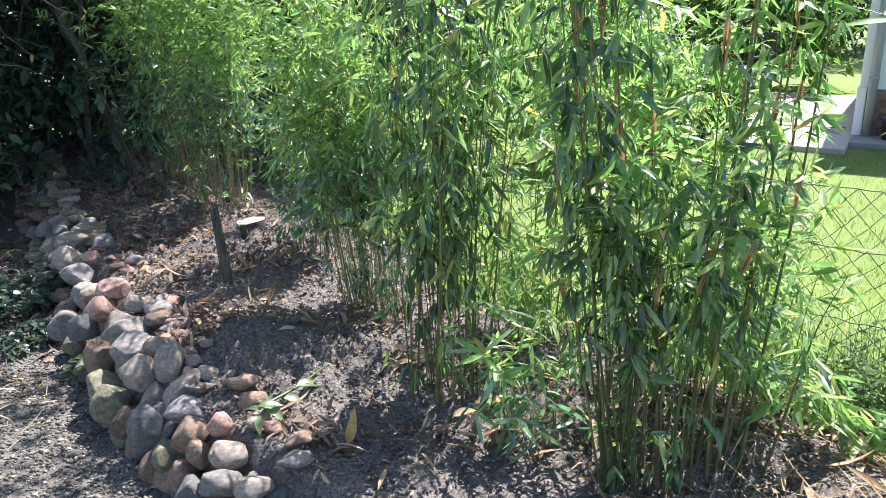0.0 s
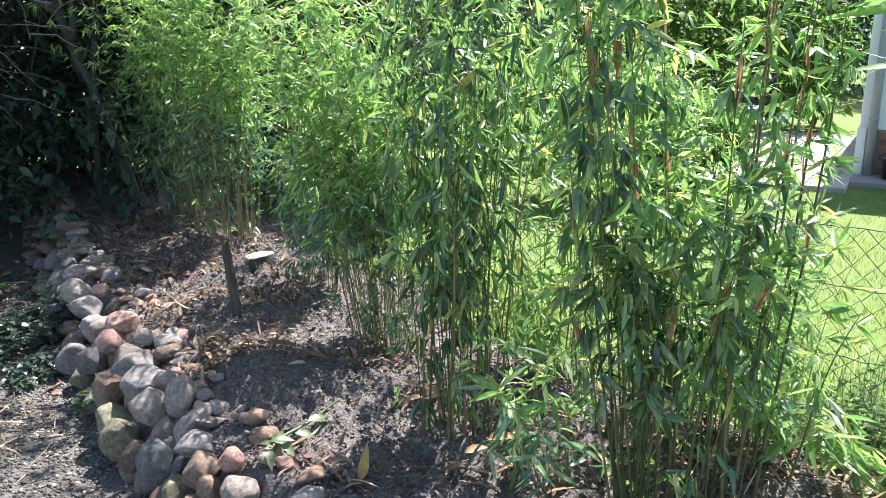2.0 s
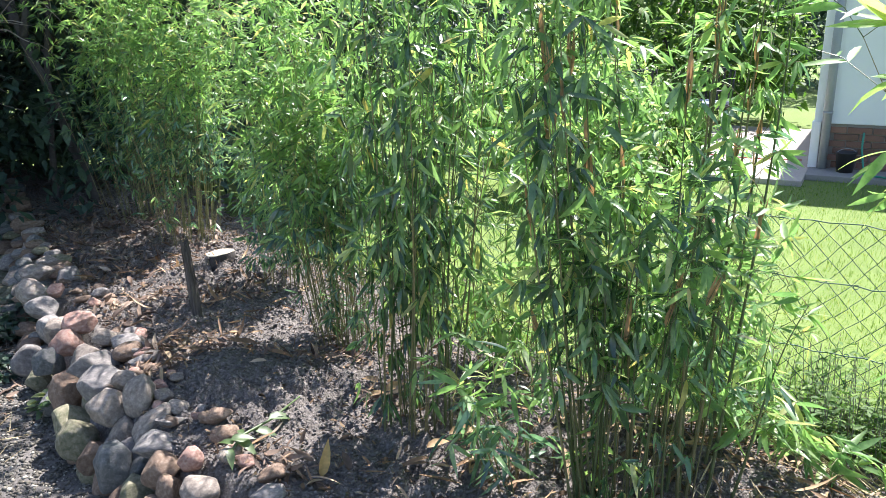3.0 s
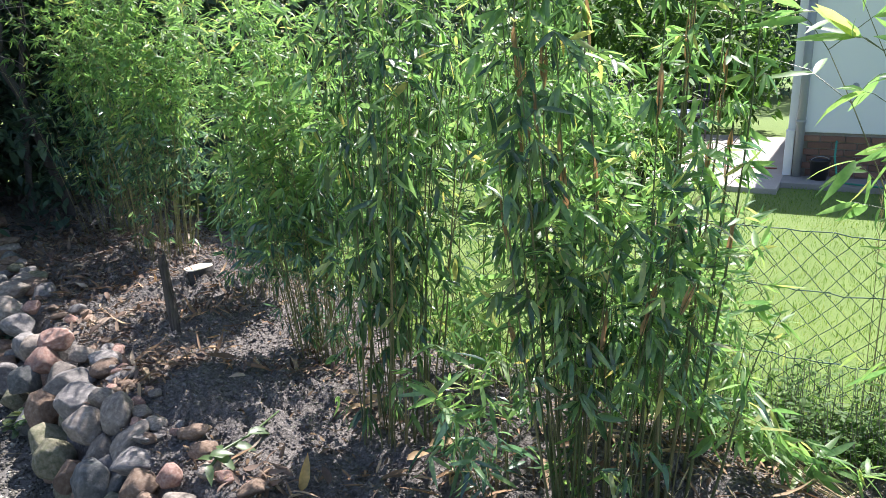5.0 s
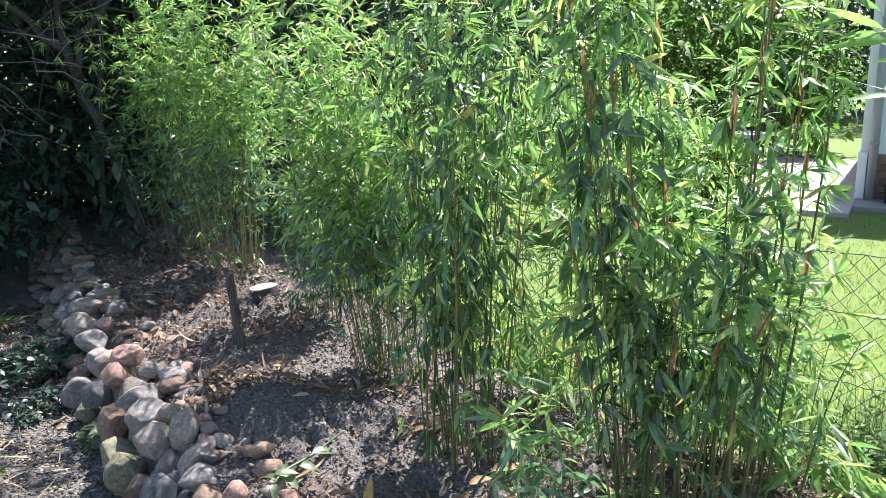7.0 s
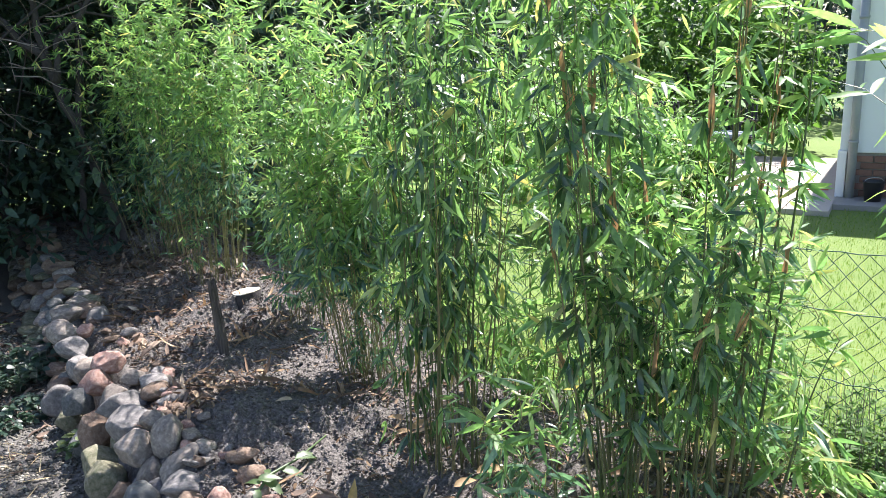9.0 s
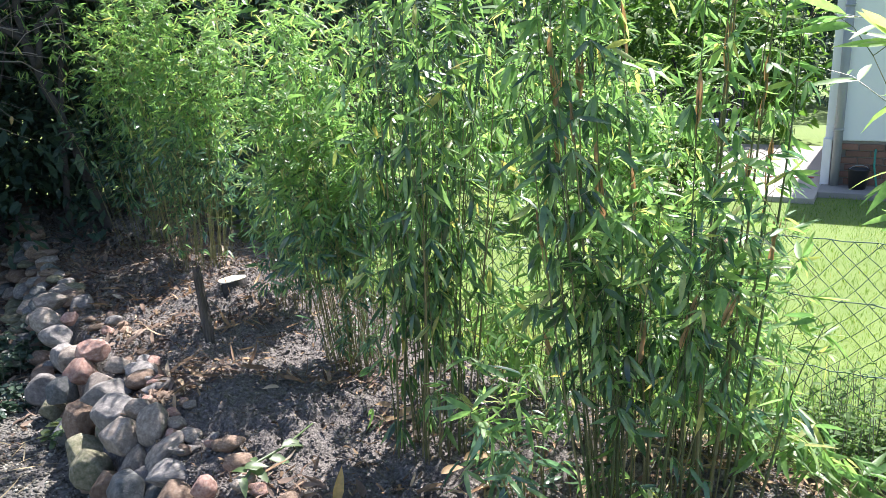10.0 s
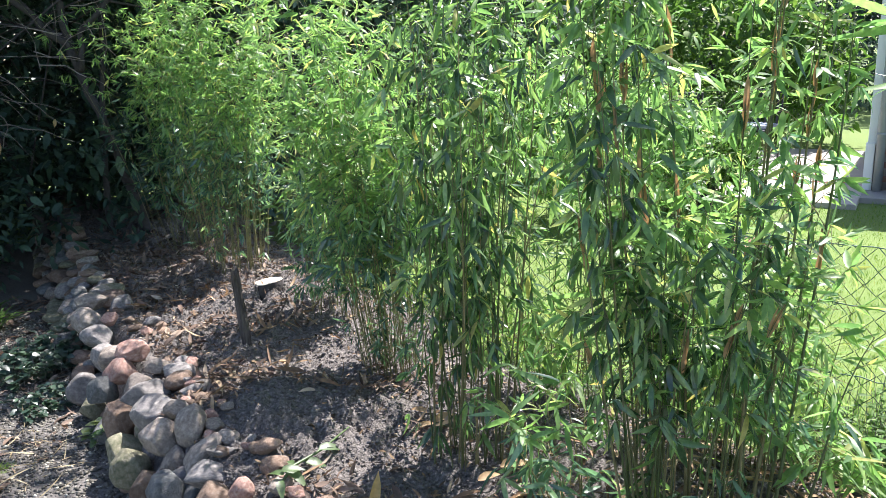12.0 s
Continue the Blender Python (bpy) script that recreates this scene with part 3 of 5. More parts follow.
bamboo(14, (0.0, 2.33), (0.14, 0.11), 28, (1.2, 1.95), 0.27, 0.08, M_leaf_shaded, M_culm_dark, "narrow bamboo clump with green canes", spread=0.06, twigs=1.05, thick=0.0037, singles=280, front=(0.0, 1.0), nodes=15, ratio=(0.15, 0.21), droop=-0.95, young=0.84, twig_len=(0.05, 0.14), bow=0.08, lush=1.1,
       canes=[(-0.13, 2.28, -0.11, 2.33, 1.95, 0.3), (-0.11, 2.31, -0.08, 2.36, 1.9, 0.35), (-0.03, 2.26, -0.01, 2.3, 1.9, 0.3), (0.09, 2.3, 0.17, 2.33, 1.9, 0.4), (0.14, 2.36, 0.25, 2.4, 1.8, 0.4)])
bamboo(15, (0.6, 1.87), (0.13, 0.09), 32, (0.55, 1.25), 0.56, 0.08, M_leaf_shaded, M_culm_dark, "broad bamboo clump with large drooping leaves", spread=0.05, twigs=0.95, thick=0.0037, singles=300, sheaths=0.5, front=(0.0, 1.0), nodes=14, ratio=(0.155, 0.225), droop=-0.85, young=0.86, twig_len=(0.05, 0.17), bow=0.06, lush=2.2,
       canes=[(0.50, 1.86, 0.28, 1.90, 1.95, 0.45), (0.52, 1.90, 0.35, 1.95, 1.9, 0.45), (0.48, 1.84, 0.20, 1.86, 1.75, 0.5), (0.49, 1.90, 0.30, 1.98, 1.8, 0.45), (0.54, 1.84, 0.38, 1.86, 1.85, 0.5), (0.58, 1.88, 0.46, 1.9, 1.9, 0.5), (0.51, 1.82, 0.30, 1.80, 1.7, 0.5), (0.53, 1.86, 0.33, 1.84, 1.6, 0.5), (0.50, 1.92, 0.38, 1.99, 1.65, 0.5), (0.55, 1.88, 0.41, 1.93, 1.55, 0.5), (0.65, 1.88, 0.56, 1.93, 1.9, 0.5), (0.62, 1.94, 0.60, 2.0, 1.85, 0.45), (0.75, 1.85, 0.72, 1.87, 1.95, 0.4)])
bamboo(16, (0.9, 1.97), (0.12, 0.07), 3, (0.7, 1.2), 0.4, 0.08, M_leaf, M_culm_dark, "few dark bamboo canes leaning over the fence", spread=0.10, lean=(0.06, 0.02), twigs=1.0, thick=0.0052, sheaths=0.5, ratio=(0.15, 0.21), droop=-0.6, bow=0.1, nodes=15, young=0.62, twig_len=(0.05, 0.14), lush=1.6,
       canes=[(0.82, 1.90, 0.84, 1.95, 1.95, 0.4), (0.84, 1.94, 0.87, 1.98, 1.9, 0.4), (0.80, 1.96, 0.90, 2.0, 1.85, 0.45), (0.88, 1.97, 0.96, 2.0, 1.85, 0.5), (0.86, 1.95, 1.06, 2.0, 1.85, 0.5), (0.93, 1.95, 1.16, 1.98, 1.8, 0.55), (0.97, 2.08, 1.1, 2.15, 1.75, 0.4)])
bamboo(17, (0.36, 2.78), (0.18, 0.14), 11, (0.45, 1.0), 0.15, 0.088, M_leaf_young_lit, M_culm_green, "low young bamboo shoots with bright leaves", spread=0.22, twigs=1.5, thick=0.0035, nodes=9)
bamboo(18, (0.30, 1.98), (0.1, 0.07), 8, (0.3, 0.5), 0.2, 0.095, M_leaf, M_culm_green, "low bamboo shoots with drooping leaves", spread=0.25, lean=(-0.12, 0.0), twigs=1.0, per_twig=(3, 5), thick=0.004, nodes=8)
bamboo(19, (1.92, 1.65), (0.12, 0.14), 8, (1.55, 1.95), 0.5, 0.13, M_leaf_young_lit, M_culm_dark, "bright young bamboo clump beside the path", spread=0.05, lean=(-0.22, 0.05), twigs=2.0, thick=0.005, twig_len=(0.15, 0.38), nodes=12, droop=-0.25, ratio=(0.14, 0.19))
bamboo(20, (1.66, 2.06), (0.16, 0.10), 14, (0.38, 0.66), 0.35, 0.12, M_leaf_young_lit, M_culm_tan, "low arching bamboo shoots with long bright leaves", spread=0.1, lean=(-1.3, 0.0), twigs=1.0, per_twig=(2, 4), thick=0.003, nodes=9, twig_len=(0.05, 0.13), droop=-0.2)
bamboo(22, (1.08, 2.4), (0.26, 0.12), 30, (0.45, 1.0), 0.25, 0.088, M_leaf_young_lit, M_culm_green, "low bright bamboo shoots against the fence", spread=0.14, twigs=1.3, thick=0.003, nodes=9, droop=-0.3, ratio=(0.12, 0.17))
# behind the first row, nearer the fence
bamboo(23, (0.38, 3.3), (0.2, 0.12), 15, (1.45, 1.95), 0.55, 0.075, M_leaf_young_lit, M_culm_green, "slender bamboo clump with bright leafy tops", fine=False, spread=0.12, twigs=1.7, thick=0.003, nodes=14)
bamboo(21, (0.80, 2.92), (0.32, 0.16), 26, (1.1, 1.95), 0.5, 0.08, M_leaf_young_lit, M_culm_green, "sunlit bamboo clump close to the fence", fine=False, spread=0.16, twigs=1.7, thick=0.0035, nodes=12)


# ---- stones ----
def stone_mesh(seed, angular, fine):
    """A fieldstone: a lump split by flat faces, its edges worn round."""
    bm = bmesh.new()
    bmesh.ops.create_icosphere(bm, subdivisions=4 if fine else 3, radius=0.5)
    rng = np.random.default_rng(seed)
    off = Vector(rng.uniform(-50, 50, 3))
    cuts = [(Vector(rand_unit(rng)), rng.uniform(0.30, 0.43)) for _ in range(angular * 3 + 6)]
    for v in bm.verts:
        d = v.co.normalized()
        v.co *= 1 + 0.16 * noise.noise(d * 1.1 + off) + 0.06 * noise.noise(d * 2.7 + off)
        for n, h in cuts:
            over = v.co.dot(n) - h
            if over > 0:
                v.co -= n * over * (0.93 if angular else 0.8)
        v.co *= 1 + 0.022 * noise.noise(d * 7 + off) + 0.012 * noise.noise(d * 17 + off)
    for f in bm.faces:
        f.smooth = True
    me = bpy.data.meshes.new("stone")
    bm.to_mesh(me)
    bm.free()
    return me


SHAPES = {}


def shape(k, angular, colour, fine):
    key = (k, angular, colour, fine)
    if key not in SHAPES:
        me = stone_mesh(100 + k * 7 + angular, angular, fine)
        me.materials.append(STONE[colour])
        SHAPES[key] = me
    return SHAPES[key]


edging = thing("stone_edging", (-1.2, 2.6, 0), "dry-laid edging of rounded tan and grey fieldstones", "stone edging")
EO = Vector((-1.2, 2.6, 0))
stone_count = [0]


def stone(x, y, z, sx, sy, sz, rz, colour, angular=0, tilt=(0, 0), fine=True):
    stone_count[0] += 1
    ob = part("stone", shape(stone_count[0] % (50 if fine else 7), angular, colour, fine), None, edging)
    ob.matrix_basis = Matrix.Translation(Vector((x, y, z)) - EO) @ pose(0, 0, 0, tilt[0], tilt[1], rz) @ Matrix.Diagonal((sx * 1.06, sy * 1.06, sz * 1.06, 1))


# the near stretch, stone by stone
stone(-1.42, 2.91, 0.27, 0.21, 0.17, 0.15, 30, "grey", 1)
stone(-1.34, 2.77, 0.26, 0.22, 0.17, 0.15, 10, "grey", 2)
stone(-1.235, 2.575, 0.24, 0.15, 0.15, 0.20, 20, "tan", 4, (15, -20))
stone(-1.10, 2.57, 0.29, 0.13, 0.13, 0.17, 0, "tan", 0)
stone(-1.02, 2.44, 0.24, 0.20, 0.11, 0.10, 40, "tan", 3, (0, -25))
stone(-1.63, 3.32, 0.32, 0.17, 0.14, 0.11, 15, "red", 1)
stone(-1.66, 3.25, 0.24, 0.17, 0.16, 0.15, 60, "red", 2)
stone(-1.20, 2.69, 0.31, 0.12, 0.08, 0.09, -20, "tan", 2)
stone(-1.28, 2.97, 0.31, 0.13, 0.11, 0.09, 10, "brown", 0)
stone(-1.33, 3.09, 0.31, 0.14, 0.10, 0.07, 10, "grey", 0)
stone(-1.20, 2.88, 0.30, 0.11, 0.08, 0.07, 35, "grey", 1)
stone(-1.14, 2.80, 0.30, 0.09, 0.07, 0.06, -15, "brown", 2)
stone(-1.45, 3.15, 0.31, 0.13, 0.10, 0.09, 0, "tan", 3)
stone(-1.45, 2.69, 0.13, 0.17, 0.16, 0.16, 0, "moss", 1)
stone(-1.37, 2.57, 0.11, 0.15, 0.15, 0.17, 70, "moss", 0)
stone(-1.57, 2.95, 0.14, 0.15, 0.17, 0.18, 30, "brown", 1)
stone(-1.37, 2.82, 0.15, 0.14, 0.14, 0.15, 30, "moss", 1)
stone(-1.26, 2.47, 0.09, 0.14, 0.14, 0.17, 20, "brown", 2, (10, 20))
stone(-1.14, 2.35, 0.11, 0.19, 0.17, 0.22, 15, "dark", 3, (0, 15))
stone(-1.15, 2.50, 0.17, 0.13, 0.12, 0.13, 15, "tan", 2)
stone(-0.96, 2.32, 0.22, 0.20, 0.13, 0.10, 10, "grey", 2, (0, 15))
stone(-0.93, 2.39, 0.28, 0.15, 0.06, 0.035, 35, "grey", 3, (0, 12))
stone(-0.92, 2.20, 0.19, 0.14, 0.13, 0.12, 0, "brown", 0)
stone(-0.79, 2.15, 0.26, 0.095, 0.09, 0.09, 0, "red", 0)
stone(-0.73, 2.03, 0.22, 0.13, 0.12, 0.10, 10, "tan", 0)
stone(-0.86, 2.11, 0.17, 0.09, 0.10, 0.11, 30, "brown", 2)
stone(-1.03, 2.23, 0.09, 0.13, 0.15, 0.17, -10, "moss", 2, (0, 15))
stone(-0.93, 2.10, 0.07, 0.12, 0.13, 0.15, 20, "brown", 1)
stone(-0.75, 1.93, 0.17, 0.15, 0.11, 0.11, 0, "grey", 1)
stone(-0.86, 1.99, 0.08, 0.14, 0.13, 0.15, 50, "dark", 1)
stone(-0.62, 1.86, 0.20, 0.13, 0.11, 0.09, 20, "tan", 1)
stone(-0.48, 1.92, 0.27, 0.13, 0.08, 0.06, 15, "grey", 2)
stone(-0.70, 1.82, 0.08, 0.15, 0.14, 0.15, 10, "brown", 1)
stone(-0.52, 1.76, 0.13, 0.15, 0.13, 0.13, -30, "moss", 1)
stone(-1.73, 3.17, 0.18, 0.15, 0.15, 0.14, 0, "dark", 3)
stone(-1.76, 3.40, 0.26, 0.16, 0.16, 0.13, 40, "tan", 2)
stone(-1.52, 3.07, 0.24, 0.14, 0.13, 0.13, 10, "tan", 1)
stone(-2.19, 3.98, 0.25, 0.18, 0.17, 0.16, 0, "tan", 1)
stone(-2.23, 4.17, 0.29, 0.20, 0.17, 0.13, 25, "tan", 1)
stone(-2.01, 3.76, 0.24, 0.20, 0.15, 0.12, -20, "grey", 2)
stone(-1.98, 3.86, 0.31, 0.10, 0.09, 0.09, 10, "red", 3)
stone(-1.90, 3.60, 0.18, 0.17, 0.16, 0.15, 60, "grey", 1)
stone(-1.95, 3.42, 0.08, 0.17, 0.16, 0.17, 10, "grey", 1)
stone(-1.83, 3.25, 0.07, 0.14, 0.15, 0.15, 80, "moss", 1)
stone(-1.68, 3.02, 0.05, 0.13, 0.13, 0.12, 20, "dark", 1)

# the far stretch under the shrubs, and the footing
rng = np.random.default_rng(5)
for a, b in zip(EDGE_V[6:-1], EDGE_V[7:]):
    count = int((b - a).length / 0.105)
    ab = (b - a).normalized()
    nrm = Vector((ab.y, -ab.x))
    for i in range(count):
        for row in range(4):
            p = a.lerp(b, (i + rng.uniform(-0.3, 0.3)) / count) + nrm * ((-0.17, -0.10, -0.02, 0.08)[row] + rng.uniform(-0.04, 0.04))
            if p.y < 4.15 and row:
                continue
            s = rng.uniform(0.08, 0.155)
            stone(p.x, p.y, (0.05, 0.15, 0.25, 0.29)[row] + rng.uniform(-0.02, 0.02), s * 1.25, s, s * rng.uniform(0.45, 0.8), rng.uniform(0, 180), ("grey", "tan", "brown", "brown", "moss", "dark")[int(rng.integers(6))], int(rng.integers(3)), fine=False)
for a, b in zip(EDGE_V[1:6], EDGE_V[2:7]):
    count = int((b - a).length / 0.12)
    ab = (b - a).normalized()
    nrm = Vector((ab.y, -ab.x))
    for i in range(count):
        for row in range(2):
            p = a.lerp(b, (i + rng.uniform(-0.3, 0.3)) / count) + nrm * (-0.13, -0.03)[row]
            s = rng.uniform(0.10, 0.15)
            stone(p.x, p.y, (0.02, 0.12)[row], s * 1.1, s, s * 0.9, rng.uniform(0, 180), ("grey", "brown", "dark", "moss")[int(rng.integers(4))], int(rng.integers(3)), fine=False)

# small stones that rolled on to the soil behind the row
for i in range(46):
    f = rng.uniform(1.6, 7.6)
    p = EDGE_V[int(f)].lerp(EDGE_V[int(f) + 1], f % 1)
    ab = (EDGE_V[int(f) + 1] - EDGE_V[int(f)]).normalized()
    p = p + Vector((ab.y, -ab.x)) * rng.uniform(0.06, 0.22)
    s = rng.uniform(0.04, 0.085)
    stone(p.x, p.y, bed_height(p.x, p.y) + s * 0.15, s * 1.3, s, s * 0.7, rng.uniform(0, 180), ("grey", "tan", "brown", "red", "brown")[int(rng.integers(5))], int(rng.integers(1, 4)), fine=False)


# ---- the house and patio ----
HOUSE = Matrix.Translation((4.34, 8.3, 0)) @ Matrix.Rotation(radians(-30), 4, "Z")
house = thing("house", label="white rendered house with a dark brick plinth", category="house")
house.matrix_basis = HOUSE
part("wall", box_bm(7.0, 5.0, 2.0, 0.01, (3.5, 2.5, 1.51)), M_render, house, "smooth white rendered wall")
part("plinth", box_bm(6.94, 4.94, 0.58, 0.0, (3.5, 2.5, 0.22)), M_mortar, house, "dark brick plinth")
part("corner_strip", box_bm(0.09, 0.12, 0.6, 0.006, (0.03, 0.02, 0.23)), M_render, house)
bm = bmesh.new()
rp = [(-0.02, -0.12, 2.52), (7.12, -0.12, 2.52), (7.12, 5.12, 2.52), (-0.02, 5.12, 2.52), (-0.02, 2.5, 3.5), (7.12, 2.5, 3.5)]
vs = [bm.verts.new(p) for p in rp]
for f in ((0, 1, 5, 4), (2, 3, 4, 5), (0, 4, 3), (1, 2, 5), (3, 2, 1, 0)):
    bm.faces.new([vs[i] for i in f])
part("roof", bm, M_roof, house)
pv, pf = tube([(0.13, -0.07, 2.5), (0.13, -0.07, 0.03)], [0.045, 0.045], 16)
pipe = part("downpipe", mesh_of("downpipe", pv, pf), M_grey_metal, house, "grey zinc downpipe")
for z in (0.62, 1.9):
    v, f = tube([(0.13, -0.07, z), (0.13, -0.07, z + 0.03)], [0.051, 0.051], 16)
    part("bracket", mesh_of("bracket", v, f), M_grey_metal, pipe)
v, f = tube([(0.62, -0.004, 1.02), (0.62, -0.03, 1.02), (0.62, -0.045, 1.02), (0.62, -0.06, 1.02)], [0.012, 0.012, 0.035, 0.02], 12)
part("wall_knob", mesh_of("wall_knob", v, f), M_grey_metal, house)
me = box_bm(0.235, 0.06, 0.062, 0.004)
brick_me = bpy.data.meshes.new("brick")
me.to_mesh(brick_me)
me.free()
brick_me.materials.append(M_brick)
for row in range(7):
    for col in range(14):
        ob = part("brick", brick_me, None, house)
        ob.matrix_basis = Matrix.Translation((0.21 + col * 0.247 + (0.12 if row % 2 else 0), 0.034 + 0.003 * ((row * 7 + col * 3) % 3 - 1), -0.005 + 0.075 * row))

patio = part("patio", box_bm(2.6, 4.0, 0.08, 0.008, (0, 0, 0)), M_concrete)
patio.matrix_basis = HOUSE @ Matrix.Translation((-1.3, 1.1, -0.012))
tagged(patio, "sunlit pale concrete patio beside the house", "patio", kind="structure")
kerb = part("house_kerb", box_bm(7.0, 0.5, 0.08, 0.008), M_mortar)
kerb.matrix_basis = HOUSE @ Matrix.Translation((3.5, -0.26, -0.01))
tagged(kerb, "concrete strip along the foot of the house", "kerb", kind="structure")


def lathe(profile, sides=28):
    verts, faces = [], []
    for r, z in profile:
        for k in range(sides):
            a = 2 * math.pi * k / sides
            verts.append((r * math.cos(a), r * math.sin(a), z))
    for i in range(len(profile) - 1):
        for k in range(sides):
            a, b = i * sides + k, i * sides + (k + 1) % sides
            faces.append((a, b, b + sides, a + sides))
    faces.append(tuple(range(sides))[::-1])
    return verts, faces


bucket = thing("bucket", HOUSE @ Vector((0.36, -0.2, 0.03)), "black plastic bucket beside the downpipe", "bucket")
part("body", mesh_of("body", *lathe([(0.08, 0), (0.1, 0.2), (0.108, 0.205), (0.104, 0.215), (0.096, 0.205), (0.075, 0.02), (0.0, 0.015)])), M_black, bucket)
hv, hf = tube([(0.104 * math.cos(a), 0, 0.2 + 0.05 * math.sin(a)) for a in np.linspace(0, math.pi, 12)], [0.004] * 12, 6)
part("handle", mesh_of("handle", hv, hf), M_grey_metal, bucket)

hose_pts = [HOUSE @ Vector((0.55 + 2.4 * s, -0.42 - 0.16 * math.sin(5 * s) - 0.1 * s, 0.05)) for s in np.linspace(0, 1, 20)]
hose_pts = [HOUSE @ Vector((0.5, -0.18, 0.45)), HOUSE @ Vector((0.5, -0.32, 0.3))] + hose_pts
hv, hf = tube(hose_pts, [0.011] * len(hose_pts), 7)
tagged(part("garden_hose", mesh_of("garden_hose", hv, hf), M_hose_green), "green garden hose lying along the house wall", "hose")
hose_pts = [HOUSE @ Vector((-2.6 + 2.5 * s, 0.35 + 0.12 * math.sin(6 * s), 0.04)) for s in np.linspace(0, 1, 24)]
hv, hf = tube(hose_pts, [0.007] * len(hose_pts), 7)
tagged(part("garden_hose", mesh_of("garden_hose", hv, hf), M_hose_red), "red hose lying across the concrete patio", "hose")

bowl = thing("plant_bowl", (2.2, 5.8, -0.03), "shallow terracotta bowl on the lawn", "plant pot")
part("body", mesh_of("body", *lathe([(0.12, 0), (0.18, 0.12), (0.20, 0.13), (0.20, 0.16), (0.18, 0.16), (0.16, 0.12), (0.0, 0.11)])), M_terracotta, bowl)


def potted_plant(seed, at, r, h, label, mat):
    rg = np.random.default_rng(seed)
    t = thing("potted_plant", at, label, "potted plant", "potted plants on the patio")
    part("pot", mesh_of("pot", *lathe([(r * 0.7, 0), (r, r * 1.5), (r * 1.08, r * 1.5), (r * 1.08, r * 1.75), (r * 0.95, r * 1.75), (r * 0.9, r * 1.5), (0, r * 1.45)])), M_terracotta, t)
    stems, rows = [], []
    for _ in range(14):
        a = rg.uniform(0, 6.28)
        tip = Vector((math.cos(a) * r * rg.uniform(0.4, 1.8), math.sin(a) * r * rg.uniform(0.4, 1.8), r * 1.6 + h * rg.uniform(0.5, 1)))
        root = Vector((0, 0, r * 1.4))
        stems.append(tube([root, root.lerp(tip, 0.5) + Vector((0, 0, 0.05)), tip], [0.004, 0.003, 0.002], 5))
        for k in range(24):
            p = root.lerp(tip, rg.uniform(0.3, 1.0))
            w = rand_unit(rg) + np.array([0, 0, 0.2])
            rows.append((np.array(p), w, rand_unit(rg) + np.array([0, 0, 1.2]), rg.uniform(0.06, 0.11), rg.uniform(0.025, 0.04), 0.2))
    part("stem", tubes_mesh("stem", stems), M_twig, t, kind="stuff")
    foliage("leaf_mass", rows, mat, t, False)


potted_plant(62, HOUSE @ Vector((-1.9, 2.2, 0.03)), 0.2, 0.7, "leafy plant in a terracotta pot on the patio", M_tree_leaf)
potted_plant(63, HOUSE @ Vector((-2.7, 1.2, 0.03)), 0.16, 0.5, "leafy plant in a terracotta pot on the patio", M_tree_leaf)


M_cushion = two_scale("grey_blue_cushion", [(0.3, (0.20, 0.24, 0.31)), (0.7, (0.28, 0.32, 0.40))], [(0.3, (0.19, 0.23, 0.30)), (0.7, (0.29, 0.33, 0.41))], 6, 90, 0.9, 0.002)


def patio_chair(m):
    """A dark garden chair: four legs, slatted back, two armrests, a cushion on the seat."""
    t = thing("patio_chair", label="dark garden chair with a grey-blue cushion on the patio", category="chair", group="garden chairs on the patio")
    for x in (-0.24, 0.24):
        for y, h in ((-0.23, 0.62), (0.23, 0.92)):
            part("leg", mesh_of("leg", *tube([(x, y, 0), (x, y, h * 0.5), (x, y * 1.15, h)], [0.014, 0.013, 0.012], 8)), M_black, t)
        part("armrest", box_bm(0.05, 0.5, 0.025, 0.006, (x, 0.0, 0.63)), M_black, t)
    part("seat", box_bm(0.5, 0.48, 0.03, 0.006, (0, 0, 0.40)), M_black, t)
    part("cushion", box_bm(0.46, 0.44, 0.06, 0.022, (0, 0, 0.447)), M_cushion, t, "grey-blue seat cushion")
    for k in range(5):
        part("slat", box_bm(0.035, 0.014, 0.46, 0.004, (-0.18 + 0.09 * k, 0.245, 0.66)), M_black, t)
    part("top_rail", box_bm(0.5, 0.03, 0.045, 0.008, (0, 0.26, 0.9)), M_black, t)
    t.matrix_basis = m
    return t


seat = patio_chair(HOUSE @ pose(-2.25, 1.2, 0.028, 0, 0, 20))
copy_thing(seat, HOUSE @ pose(-1.5, 1.9, 0.028, 0, 0, -25))


